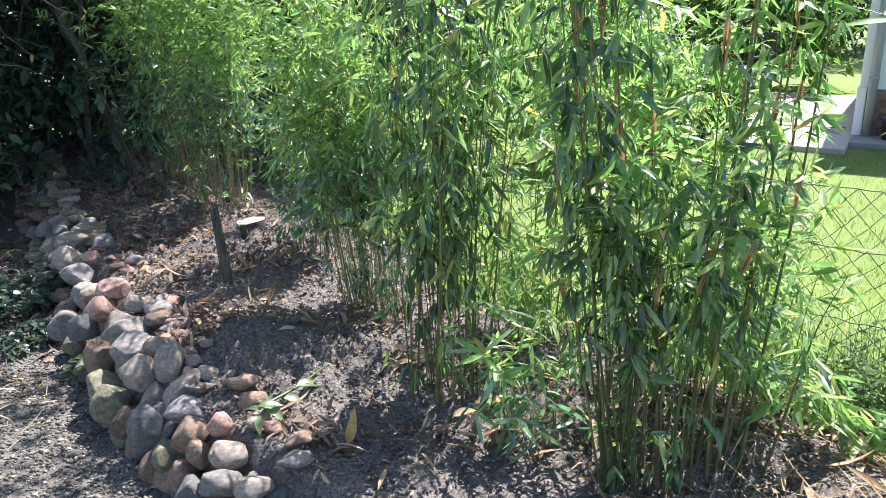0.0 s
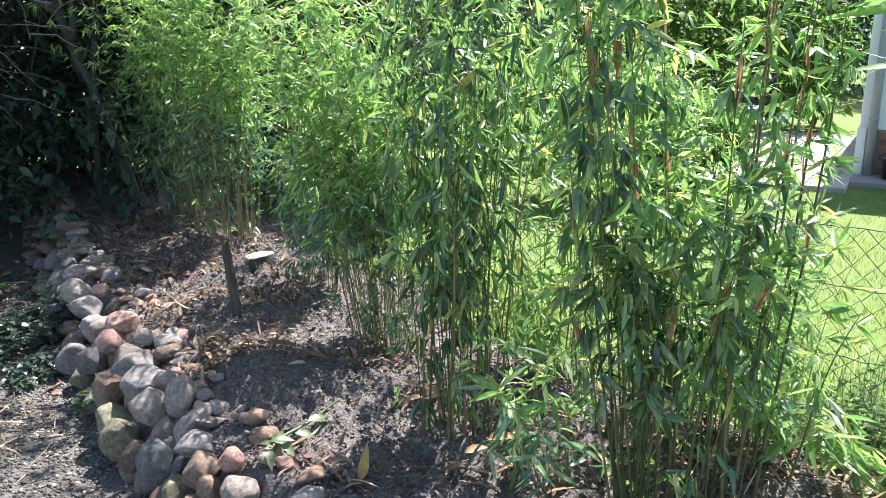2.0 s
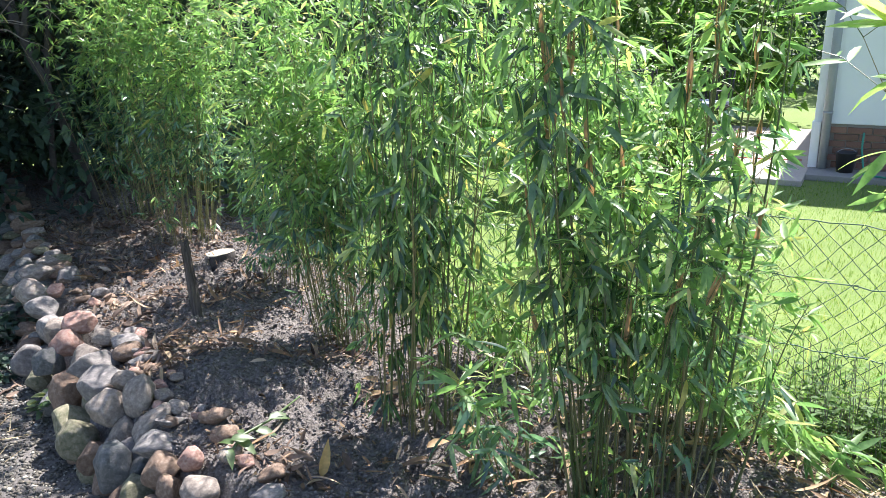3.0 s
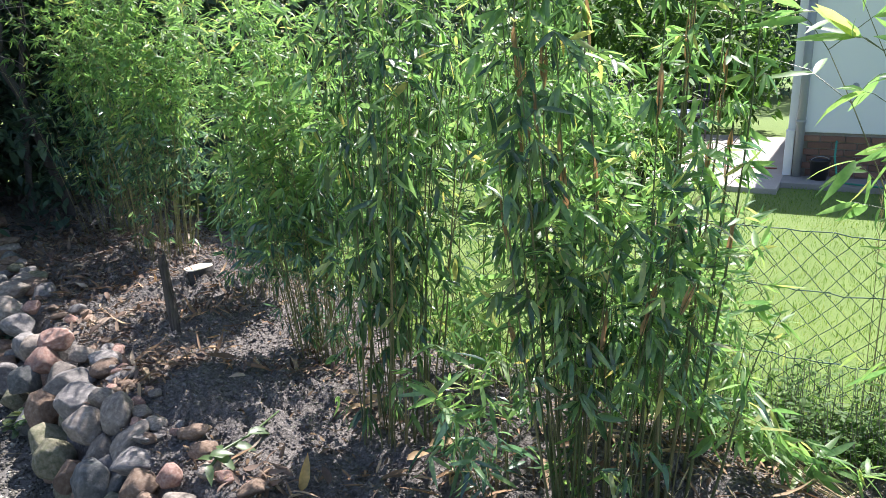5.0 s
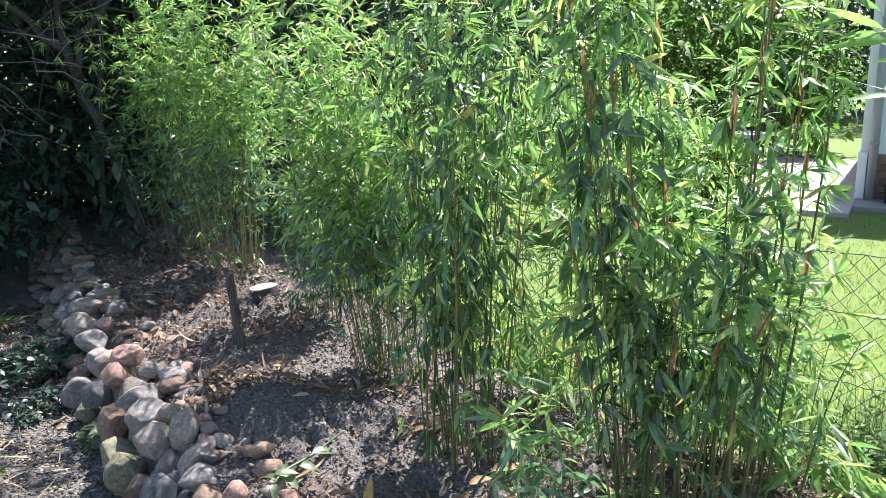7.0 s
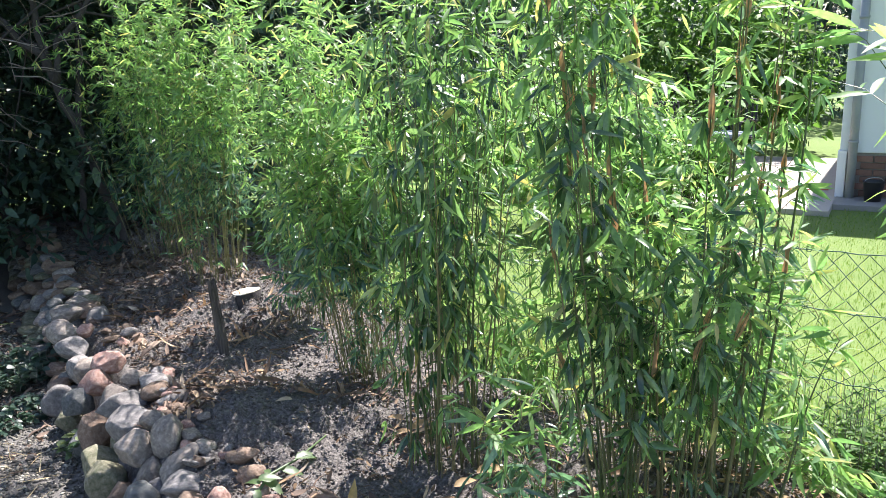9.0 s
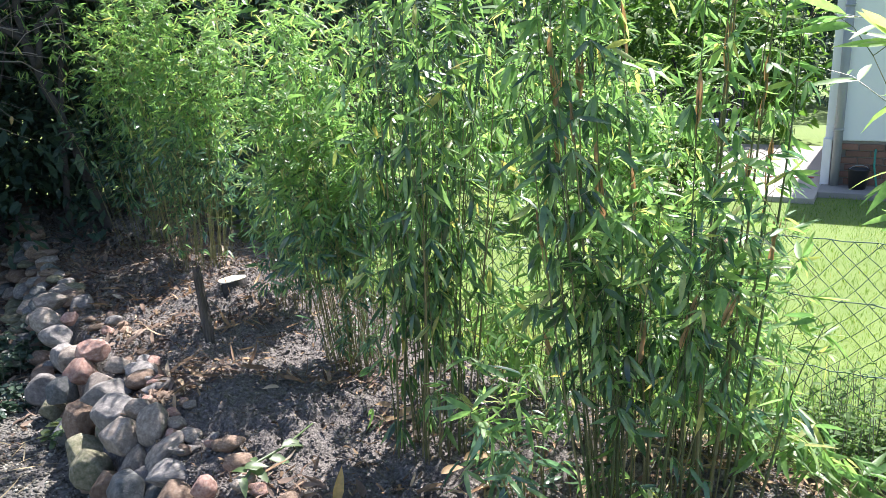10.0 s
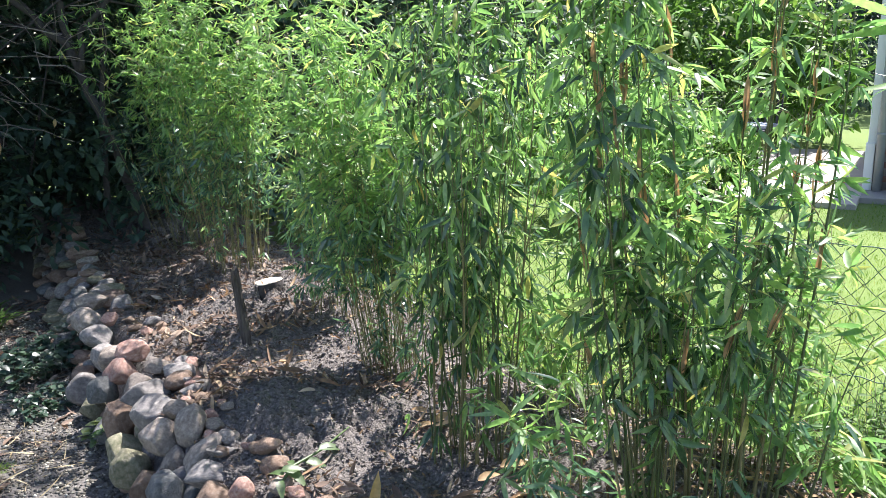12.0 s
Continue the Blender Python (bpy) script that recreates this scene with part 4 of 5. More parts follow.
# ---- chain-link fence ----
def fence(a, b, height, z0):
    a, b = Vector(a), Vector(b)
    length = (b - a).length
    d = (b - a) / length
    rg = np.random.default_rng(int(length * 100))
    pitch, rows = 0.092, int(height / 0.046)
    tubes = []
    for k in range(int(length / (pitch / 2))):
        pts = []
        for j in range(rows + 1):
            u = k * pitch / 2 + (pitch / 2 if (j + k) % 2 else 0) + 0.012 * math.sin(k * 0.21 + j * 0.4)
            z = z0 + height * j / rows
            sag = 0.014 * math.sin(u * 3.1 + j * 0.5) + 0.006 * math.sin(u * 11 + j)
            p = a + d * u
            pts.append(Vector((p.x + sag * d.y, p.y - sag * d.x + 0.002 * ((j + k) % 2), z - 0.02 * math.sin(u * 2.2) ** 2 + rg.normal(0, 0.003))))
        tubes.append(tube(pts, [0.0021] * len(pts), 4, False))
    top = thing("chain_link_fence", (0, 0, 0), "green plastic-coated chain-link fence with sagging wires", "fence", "fence runs along the lawn")
    part("wire_mesh", tubes_mesh("wire_mesh", tubes), M_fence, top, kind="stuff")
    for z, sg in ((height, 0.02), (height * 0.74, 0.03), (height * 0.4, 0.02)):
        pts = [Vector((a + d * length * s).to_tuple() + (z0 + z - sg * math.sin(length * s * 2.2) ** 2,)) for s in np.linspace(0, 1, 40)]
        part("tension_wire", mesh_of("tension_wire", *tube([p + Vector((0, 0, rg.normal(0, 0.004))) for p in pts], [0.0025] * 40, 6)), M_fence, top)
        for s in np.arange(0.03, 1, 0.15 / length * 2):
            p = a + d * length * s
            ring = [Vector((p.x + 0.01 * math.cos(t) * d.x, p.y + 0.01 * math.cos(t) * d.y, z0 + z + 0.01 * math.sin(t) - sg * math.sin(length * s * 2.2) ** 2)) for t in np.linspace(0, 6.1, 9)]
            part("wire_tie", mesh_of("wire_tie", *tube(ring, [0.0018] * 9, 5)), M_fence, top)
    for s in np.linspace(0.0, 1.0, max(2, int(length / 2.2) + 1)):
        p = a + d * length * s
        part("post", mesh_of("post", *tube([(p.x + 0.03 * d.y, p.y - 0.03 * d.x, z0 - 0.1), (p.x + 0.03 * d.y, p.y - 0.03 * d.x, z0 + height + 0.06)], [0.019, 0.019], 10)), M_fence, top)


fence((-1.0, 5.02), (1.12, 2.98), 0.90, 0.02)
fence((1.15, 2.96), (3.2, 1.76), 0.90, 0.02)


# ---- shrubs and trees ----
def woody(name, seed, trunks, blobs, count, leaf, mat, label, category="shrub", hollow=None, fine=False, group="", bark=None):
    """Trunks with limbs running into blobs (centre, radii) filled with leafy sprays."""
    rg = np.random.default_rng(seed)
    base = Vector(trunks[0][0])
    t = thing(name, base, label, category, group)
    bark = bark or M_bark
    limbs = []
    for tr in trunks:
        pts = [Vector(p) - base for p in tr[:-1]]
        rad = tr[-1]
        fine_pts = []
        for i in range(len(pts) - 1):
            for s in (0, 0.33, 0.66):
                p = pts[i].lerp(pts[i + 1], s)
                fine_pts.append(p + Vector(rg.normal(0, rad * 0.25, 3)))
        fine_pts.append(pts[-1])
        n = len(fine_pts)
        part("trunk", mesh_of("trunk", *tube(fine_pts, [rad * (1 - 0.6 * i / (n - 1)) * (1.25 if i == 0 else 1) for i in range(n)], 12)), bark, t)
        limbs.append(fine_pts)
    rows, branches = [], []
    total = sum(b[1][0] * b[1][1] * b[1][2] for b in blobs)
    for c, r in blobs:
        share = int(count * r[0] * r[1] * r[2] / total / 14)
        for _ in range(share):
            u = rand_unit(rg) * rg.uniform(0.25, 1.0) ** 0.4
            p = np.array(c) + u * np.array(r) * (1 + 0.22 * noise.noise(Vector(u * 2.5) + Vector(c)))
            if p[2] < 0.25 or (hollow and hollow(p)):
                continue
            pl = p - np.array(base)
            if rg.uniform() < 0.012:
                lp = limbs[int(rg.integers(len(limbs)))]
                s = lp[int(rg.integers(len(lp) // 4, len(lp)))]
                mid = s.lerp(Vector(pl), 0.5) + Vector(rg.normal(0, 0.06, 3)) + Vector((0, 0, 0.08))
                branches.append(tube([s, s.lerp(mid, 0.5), mid, Vector(pl)], [0.011, 0.008, 0.005, 0.003], 5, False))
            out = u / (np.linalg.norm(u) + 1e-6)
            for k in range(14):
                w = rand_unit(rg) + out * 0.5 + np.array([0, 0, -0.15])
                q = pl + rg.normal(0, leaf * 0.9, 3)
                L = leaf * rg.uniform(0.6, 1.3)
                rows.append((q, w, rand_unit(rg) * 0.7 + np.array([0, 0, 1.0]), L, L * rg.uniform(0.32, 0.46), rg.uniform(0.0, 0.3)))
    if branches:
        part("limb", tubes_mesh("limb", branches), bark, t, kind="stuff")
    foliage("crown", rows, mat, t, fine)
    return t


# dark shrub at the end of the bed, hollow towards the path
# last two blobs are unseen, added overhead to keep sky off the far stones
woody("laurel_shrub", 31, [
    [(-2.62, 6.1, 0.15), (-2.66, 6.05, 0.55), (-2.72, 6.0, 0.88), (-2.84, 6.0, 1.27), (-3.03, 6.0, 1.79), (-3.39, 6.0, 2.16), (-4.1, 6.0, 2.7), 0.048],
    [(-2.98, 6.0, 1.7), (-3.08, 6.1, 1.97), (-3.12, 6.1, 2.31), (-3.18, 6.1, 2.9), 0.036],
    [(-2.94, 6.0, 1.6), (-2.9, 6.0, 1.9), (-2.66, 6.0, 2.12), (-2.49, 6.0, 2.44), (-2.3, 6.0, 3.0), 0.026],
    [(-3.04, 6.35, 0.1), (-3.02, 6.3, 0.73), (-2.92, 6.3, 1.48), (-2.86, 6.3, 1.97), (-2.77, 6.3, 2.44), (-2.7, 6.3, 3.2), 0.03],
    [(-3.6, 6.3, 0.1), (-3.7, 6.2, 0.9), (-4.0, 5.9, 1.8), (-4.5, 5.7, 2.8), 0.045]],
    [((-4.0, 7.2, 1.9), (1.8, 0.9, 2.2)), ((-2.4, 7.1, 2.2), (1.4, 0.9, 2.4)), ((-4.3, 5.6, 1.3), (0.9, 0.9, 1.2)), ((-4.9, 4.6, 1.0), (0.9, 0.8, 1.0)), ((-4.0, 8.2, 2.5), (2.6, 0.6, 2.6)), ((-4.2, 8.9, 1.2), (3.0, 0.5, 1.5)), ((-3.6, 6.2, 3.6), (1.6, 1.3, 1.2)), ((-3.0, 5.7, 0.75), (0.6, 0.35, 0.5)), ((-2.72, 5.78, 0.8), (0.3, 0.22, 0.4)), ((-2.9, 5.3, 2.75), (1.0, 0.8, 0.4)), ((-3.3, 4.3, 2.95), (1.0, 0.8, 0.35))],
    44000, 0.125, M_laurel, "large dark laurel shrub with bare leaning trunks", hollow=lambda p: p[1] < 6.2 and 1.25 < p[2] < 2.6 and p[0] > -3.7)
woody("laurel_shrub", 32, [
    [(-4.2, 5.5, 0.0), (-4.15, 5.4, 0.7), (-4.0, 5.2, 1.3), 0.035],
    [(-4.2, 5.5, 0.0), (-4.5, 5.2, 0.8), (-4.9, 4.9, 1.5), 0.03]],
    [((-3.75, 5.15, 0.62), (0.62, 0.42, 0.6)), ((-4.6, 4.8, 1.1), (1.0, 0.8, 1.1)), ((-4.6, 6.3, 0.8), (1.2, 0.8, 0.9))],
    9000, 0.10, M_laurel, "low dark laurel shrub hanging over the path")
# backing added so that no bright lawn shows through the dark laurel
woody("laurel_hedge", 34, [
    [(-6.0, 9.3, 0.0), (-6.0, 9.3, 1.5), (-5.9, 9.3, 3.0), 0.05],
    [(-3.6, 9.3, 0.0), (-3.5, 9.3, 1.5), (-3.6, 9.3, 3.0), 0.05]],
    [((-5.6, 9.5, 1.4), (2.4, 0.45, 1.7)), ((-3.0, 9.4, 1.4), (1.9, 0.45, 1.8)), ((-4.4, 9.6, 3.2), (3.2, 0.5, 1.3)), ((-6.9, 7.6, 1.4), (0.5, 2.2, 1.8)), ((-6.6, 7.4, 3.2), (0.5, 2.0, 1.3))],
    11000, 0.26, M_laurel, "added dark hedge that blocks bright gaps behind the laurel shrub", "hedge")
# bare grey twigs in front of it
rg = np.random.default_rng(77)
tw = thing("dead_twig", (-3.4, 5.5, 1.3), "bare grey dead twigs hanging from the shrub", "twig")
for k in range(64):
    # sprays of fine twigs that fork off the limbs and droop
    if k % 3:
        p = Vector((rg.uniform(-0.45, 0.75), rg.uniform(-0.1, 0.3), rg.uniform(0.25, 0.95)))
        d = Vector((rg.uniform(-0.9, 0.7), rg.uniform(-0.3, 0.2), rg.uniform(-0.2, 0.9))).normalized()
    else:
        p = Vector((rg.uniform(-0.6, 0.1), rg.uniform(-0.1, 0.3), rg.uniform(-0.1, 0.5)))
        d = Vector((rg.uniform(0.4, 1.0), rg.uniform(-0.3, 0.3), rg.uniform(-0.7, 0.1))).normalized()
    thin = rg.uniform(0.002, 0.005)
    reach = rg.uniform(0.04, 0.09)
    pts, rad = [p.copy()], [thin]
    for j in range(9):
        d = (d + Vector(rg.normal(0, 0.14, 3)) + Vector((0, 0, -0.05))).normalized()
        p = p + d * reach
        pts.append(p.copy())
        rad.append(thin * (1 - j / 11))
    part("twig", mesh_of("twig", *tube(pts, rad, 5)), M_twig, tw)

M_yellow = leaf_material("yellow_dead_leaf", [(0.0, (0.36, 0.26, 0.12)), (1.0, (0.55, 0.42, 0.24))], rough=0.6, through=0.3, glow=(1.2, 1.0, 0.6))
for p, L in (((0.02, -0.1, -0.15), 0.12), ((0.05, -0.08, -0.16), 0.10), ((-0.1, -0.1, 0.25), 0.11), ((0.45, 0.0, -0.02), 0.07)):
    v, q, t = leaf_arrays([p], [(rg.normal(0, 0.2), 0.1, -1.0)], [(0.2, -1, 0.1)], [L], [L * 0.4], [0.1], 0.3, True)
    part("leaf", mesh_np("leaf", v, q, t), M_yellow, tw, "hanging yellow dead leaf")

# tree behind the bamboo row, its crown over the far end of the bed
# unseen high limb with three small blobs, added to cast dapple on the path
woody("garden_tree", 33, [
    [(-0.9, 8.6, -0.1), (-0.85, 8.5, 1.2), (-1.0, 8.3, 2.4), (-1.4, 8.0, 3.8), 0.12],
    [(-0.9, 8.55, 0.9), (-0.5, 8.3, 2.0), (-0.2, 8.1, 3.4), 0.07],
    [(-0.9, 8.4, 2.2), (-0.7, 7.6, 3.9), (-0.5, 6.5, 4.8), (-0.4, 5.5, 5.0), 0.05]],
    [((-1.3, 8.0, 3.5), (1.7, 1.4, 1.4)), ((-2.6, 8.4, 3.6), (1.4, 1.0, 1.2)), ((-0.4, 5.6, 5.0), (0.7, 0.5, 0.3)), ((-0.95, 6.25, 5.0), (0.6, 0.55, 0.3)), ((0.15, 4.9, 5.1), (0.6, 0.4, 0.25)), ((-0.2, 8.6, 2.2), (1.5, 1.1, 1.4))],
    15000, 0.13, M_laurel, "dark leafy tree behind the bamboo", "tree")
for seed, c, r, n, mat in ((41, (1.2, 13.5, 1.6), (2.4, 1.2, 1.9), 9000, M_tree_leaf), (42, (4.0, 12.4, 1.1), (1.9, 0.8, 1.7), 9000, M_tree_leaf), (43, (7.5, 17.5, 2.6), (3.0, 1.6, 3.0), 9000, M_laurel), (44, (-3.6, 14.5, 2.2), (3.0, 1.5, 2.6), 9000, M_laurel), (45, (1.9, 9.6, 0.7), (1.0, 0.6, 0.85), 7000, M_leaf_young_lit), (46, (0.2, 9.8, 0.7), (1.0, 0.6, 0.85), 7000, M_leaf_young_lit), (47, (1.55, 7.3, 0.45), (0.75, 0.5, 0.7), 6000, M_leaf_young_lit), (48, (2.45, 7.9, 0.4), (0.5, 0.4, 0.6), 4000, M_tree_leaf), (49, (5.0, 19.5, 2.6), (7.0, 1.2, 3.2), 14000, M_laurel)):
    woody("garden_shrub", seed, [[(c[0], c[1], -0.05), (c[0] + 0.1, c[1], c[2] * 0.6), (c[0] - 0.1, c[1] + 0.1, c[2] * 1.2), 0.06], [(c[0] + 0.1, c[1], -0.05), (c[0] + r[0] * 0.4, c[1], c[2]), 0.04]],
          [(c, r), ((c[0] - r[0] * 0.5, c[1] + 0.3, c[2] * 1.2), (r[0] * 0.6, r[1] * 0.7, r[2] * 0.7)), ((c[0] + r[0] * 0.55, c[1], c[2] * 0.9), (r[0] * 0.6, r[1] * 0.8, r[2] * 0.8))],
          n, 0.28 if r[0] > 5 else 0.16 if r[0] > 1.5 else 0.09, mat, "dense green garden shrub beyond the lawn", "shrub", group="shrubs beyond the lawn")


# ---- things on the bed ----
stake = thing("wooden_stake", (-1.11, 3.42, bed_height(-1.11, 3.42)), "weathered split grey wooden stake in the soil", "stake")
bm = bmesh.new()
rg = np.random.default_rng(8)
prof = []
for k in range(18):
    a = 2 * math.pi * k / 18
    prof.append((a, 0.0225 * (1 + 0.2 * math.sin(2 * a + 0.6) + 0.13 * math.sin(9 * a) + rg.uniform(-0.2, 0.16))))
rings = []
for z, s, dx in ((-0.06, 0.7, 0.012), (0.0, 0.8, 0.009), (0.07, 0.92, 0.004), (0.14, 0.9, -0.002), (0.24, 0.82, -0.008), (0.33, 0.78, -0.014), (0.385, 0.68, -0.018)):
    rings.append([bm.verts.new((dx + r * s * math.cos(a), r * s * math.sin(a), z + (0.02 * math.sin(2 * a) if z > 0.34 else 0))) for a, r in prof])
for r0, r1 in zip(rings[:-1], rings[1:]):
    for k in range(18):
        bm.faces.new((r0[k], r0[(k + 1) % 18], r1[(k + 1) % 18], r1[k]))
bm.faces.new(rings[-1])
bm.faces.new(rings[0][::-1])
M_stake = two_scale("weathered_stake", [(0.35, (0.035, 0.028, 0.025)), (0.65, (0.10, 0.085, 0.075))], [(0.38, (0.02, 0.017, 0.015)), (0.7, (0.26, 0.22, 0.195))], 14, 90, 0.9, 0.014, stretch=0.07)
part("post", bm, M_stake, stake)

M_sawn = two_scale("sawn_wood", [(0.3, (0.62, 0.54, 0.40)), (0.7, (0.76, 0.69, 0.55))], [(0.3, (0.60, 0.52, 0.38)), (0.7, (0.78, 0.72, 0.6))], 8, 60, 0.8, 0.002)
stump = thing("tree_stump", (-1.15, 4.13, bed_height(-1.15, 4.13) - 0.082), "low sawn tree stump with a pale cut face", "stump")
v, f = lathe([(0.085, -0.05), (0.078, 0.03), (0.072, 0.06), (0.07, 0.07)], 20)
v = [(x * (1 + 0.16 * math.sin(2 * math.atan2(y, x) + 1) + 0.06 * math.sin(5 * math.atan2(y, x))), y * (1 + 0.1 * math.cos(3 * math.atan2(y, x))), z + 0.12 * x + 0.02) for x, y, z in v]
part("trunk", mesh_of("trunk", v, f), M_bark, stump)
part("cut_face", mesh_of("cut_face", [(x, y, z + 0.001) for x, y, z in v[-20:]] + [(x, y, z + 0.006) for x, y, z in [(a * 0.97, b * 0.97, c) for a, b, c in v[-20:]]], [(k, (k + 1) % 20, 20 + (k + 1) % 20, 20 + k) for k in range(20)] + [tuple(range(20, 40))], False), M_sawn, stump, "pale cream sawn face")

# a cut laurel twig that wilts on the soil
cut = thing("cut_branch", (-0.62, 2.2, bed_height(-0.62, 2.2)), "cut leafy twig wilting on the soil", "branch")
v, f = tube([(0.16, 0.26, 0.06), (0.08, 0.12, 0.045), (0.0, 0.0, 0.05), (-0.03, -0.1, 0.03)], [0.003, 0.005, 0.006, 0.005], 6)
part("stem", mesh_of("stem", v, f), M_cut_leaf, cut)
leafset = [((-0.03, -0.05, 0.06), (0.5, 0.1, 0.15), 0.10), ((-0.02, -0.06, 0.05), (-0.8, 0.3, 0.25), 0.08), ((-0.02, -0.02, 0.05), (0.75, -0.5, -0.05), 0.12), ((0.0, 0.0, 0.05), (-0.6, 0.9, 0.35), 0.07), ((0.07, 0.11, 0.05), (0.95, 0.5, 0.1), 0.13), ((0.03, 0.05, 0.04), (0.9, -0.05, -0.05), 0.12), ((-0.03, -0.08, 0.04), (0.3, -0.9, -0.1), 0.09)]
for p, w, L in leafset:
    v, q, t = leaf_arrays([p], [w], [(0.1, -0.3, 1.0)], [L * 0.82], [L * 0.34], [0.5], 0.4, True)
    part("leaf", mesh_np("leaf", v, q, t), M_cut_leaf, cut)


def dry_leaf(x, y, lift, way, nor, length, ratio, curl, mat, label):
    v, q, t = leaf_arrays([(0, 0, 0)], [way], [nor], [length], [length * ratio], [curl], 0.55, True)
    ob = part("dry_leaf", mesh_np("dry_leaf", v, q, t), mat)
    ob.matrix_basis = Matrix.Translation((x, y, bed_height(x, y) + lift))
    tagged(ob, label, "leaf", "large dry leaves on the bed")


M_gold = leaf_material("golden_dry_leaf", [(0.0, (0.46, 0.31, 0.12)), (1.0, (0.60, 0.44, 0.2))], rough=0.6, through=0.35, glow=(1.3, 1.0, 0.6))
dry_leaf(-0.33, 2.02, 0.0, (0.25, 0.1, 1.0), (0.3, -1, 0.2), 0.13, 0.28, 0.15, M_gold, "curled golden dry leaf standing on the soil")
rgl = np.random.default_rng(17)
for k in range(16):
    a = rgl.uniform(0, 6.28)
    dry_leaf(-0.47 + rgl.normal(0, 0.10), 2.08 + rgl.normal(0, 0.06), 0.012, (math.cos(a), math.sin(a), rgl.uniform(0, 1.6)), tuple(rand_unit(rgl)), rgl.uniform(0.04, 0.09), 0.24, rgl.uniform(0.3, 0.8), M_pile, "curled brown dry leaf beside the stones")
for x, y, L in ((-0.14, 2.55, 0.12), (-0.17, 2.60, 0.09), (0.1, 2.2, 0.14), (0.02, 2.12, 0.1), (-0.2, 2.5, 0.08)):
    dry_leaf(x, y, 0.015, (rgl.normal(0, 1), 0.4, 0.25), (0.1, -0.6, 1.0), L, 0.3, 0.5, M_sheath, "pale dry culm sheath lying on the soil")


# ---- loose stuff on the ground ----
def scatter_rows(rg, n, x0, x1, y0, y1, keep, length, width, tilt=0.25, lift=0.004):
    rows = []
    while len(rows) < n:
        x, y = rg.uniform(x0, x1), rg.uniform(y0, y1)
        if rg.uniform() > keep(x, y):
            continue
        a = rg.uniform(0, 6.283)
        w = np.array([math.cos(a), math.sin(a), rg.normal(0, tilt)])
        L = rg.uniform(*length)
        rows.append((np.array([x, y, max(bed_height(x, y), 0) + lift + L * 0.02]), w, np.array([0, 0, 1.0]) + rg.normal(0, 0.35, 3), L, L * rg.uniform(*width), rg.normal(0.1, 0.35)))
    return rows


rg = np.random.default_rng(91)


def litter(x, y):
    u = inside(x, y)
    if u < 0.02 or u > 2.4:
        return 0.0
    k = 0.18 + 0.8 * max(0.0, fbm(x * 2.2, y * 2.2, 9.0, 3)) + 0.6 * float(smoothstep(3.6, 4.6, y))
    k += 0.7 * math.exp(-((x + 0.2) ** 2 + (y - 3.0) ** 2) / 0.05) + 0.5 * math.exp(-(u - 0.2) ** 2 / 0.02)
    k += 0.5 * float(smoothstep(0.2, 0.9, x)) - 0.9 * math.exp(-((x + 0.7) ** 2 + (y - 2.75) ** 2) / 0.1)
    return min(1.0, max(0.0, k * 0.7))


foliage("dry_leaf_litter", scatter_rows(rg, 3000, -4.2, 2.0, 1.2, 7.0, litter, (0.012, 0.06), (0.06, 0.34), 0.22), M_dry_leaf, None, True, 0.35)
tagged(bpy.data.objects["dry_leaf_litter"], "dry brown bamboo leaves scattered over the soil", "leaf litter", kind="stuff")
def pile(x, y):
    if not 0.03 < inside(x, y) < 1.4:
        return 0.0
    return sum(math.exp(-((x - a) ** 2 / (2 * r * r) + (y - b) ** 2 / (2 * q * q))) for a, b, r, q in PILES)


PILES = ((-1.93, 4.38, 0.12, 0.1), (-1.3, 3.78, 0.2, 0.1), (-1.05, 2.98, 0.1, 0.05), (-2.5, 4.9, 0.25, 0.3), (-1.78, 4.25, 0.2, 0.13), (-1.0, 3.02, 0.16, 0.07), (-0.42, 2.93, 0.2, 0.06), (-1.12, 2.85, 0.08, 0.1), (-2.1, 5.2, 0.5, 0.5), (-0.5, 2.08, 0.12, 0.07), (-1.45, 3.55, 0.14, 0.12), (-0.15, 2.5, 0.07, 0.09))
foliage("leaf_pile", scatter_rows(rg, 2700, -3.2, 0.3, 1.8, 6.2, pile, (0.02, 0.085), (0.06, 0.4), 0.45, 0.008), M_pile, None, True, 0.4)
tagged(bpy.data.objects["leaf_pile"], "drifts of reddish brown dead leaves on the soil", "leaf litter", kind="stuff")
STRIPS = ((-0.45, 2.98, 0.22, 0.07), (-0.95, 3.05, 0.14, 0.12), (-1.15, 2.8, 0.1, 0.15), (-0.12, 2.5, 0.06, 0.1), (0.2, 2.05, 0.3, 0.12), (-0.5, 2.05, 0.15, 0.08), (-1.75, 4.35, 0.25, 0.12), (-0.95, 3.7, 0.15, 0.2), (1.1, 2.1, 0.4, 0.3))
foliage("dry_sheath_litter", scatter_rows(rg, 420, -2.6, 1.8, 1.6, 5.2, lambda x, y: sum(math.exp(-((x - a) ** 2 / (2 * r * r) + (y - b) ** 2 / (2 * q * q))) for a, b, r, q in STRIPS) if 0.05 < inside(x, y) < 1.9 else 0, (0.05, 0.15), (0.07, 0.2), 0.22, 0.012), M_strip, None, True, 0.6)
tagged(bpy.data.objects["dry_sheath_litter"], "long dry culm sheaths and leaf strips on the soil", "leaf litter", kind="stuff")
foliage("bark_chips", scatter_rows(rg, 9000, -4.2, 2.0, 1.2, 7.0, lambda x, y: 0.25 + litter(x, y) if 0.02 < inside(x, y) < 2.3 else 0, (0.01, 0.04), (0.1, 0.45), 0.25), M_chip, None, False, 0.1)
tagged(bpy.data.objects["bark_chips"], "small bark chips and twigs on the soil", "bark chips", kind="stuff")


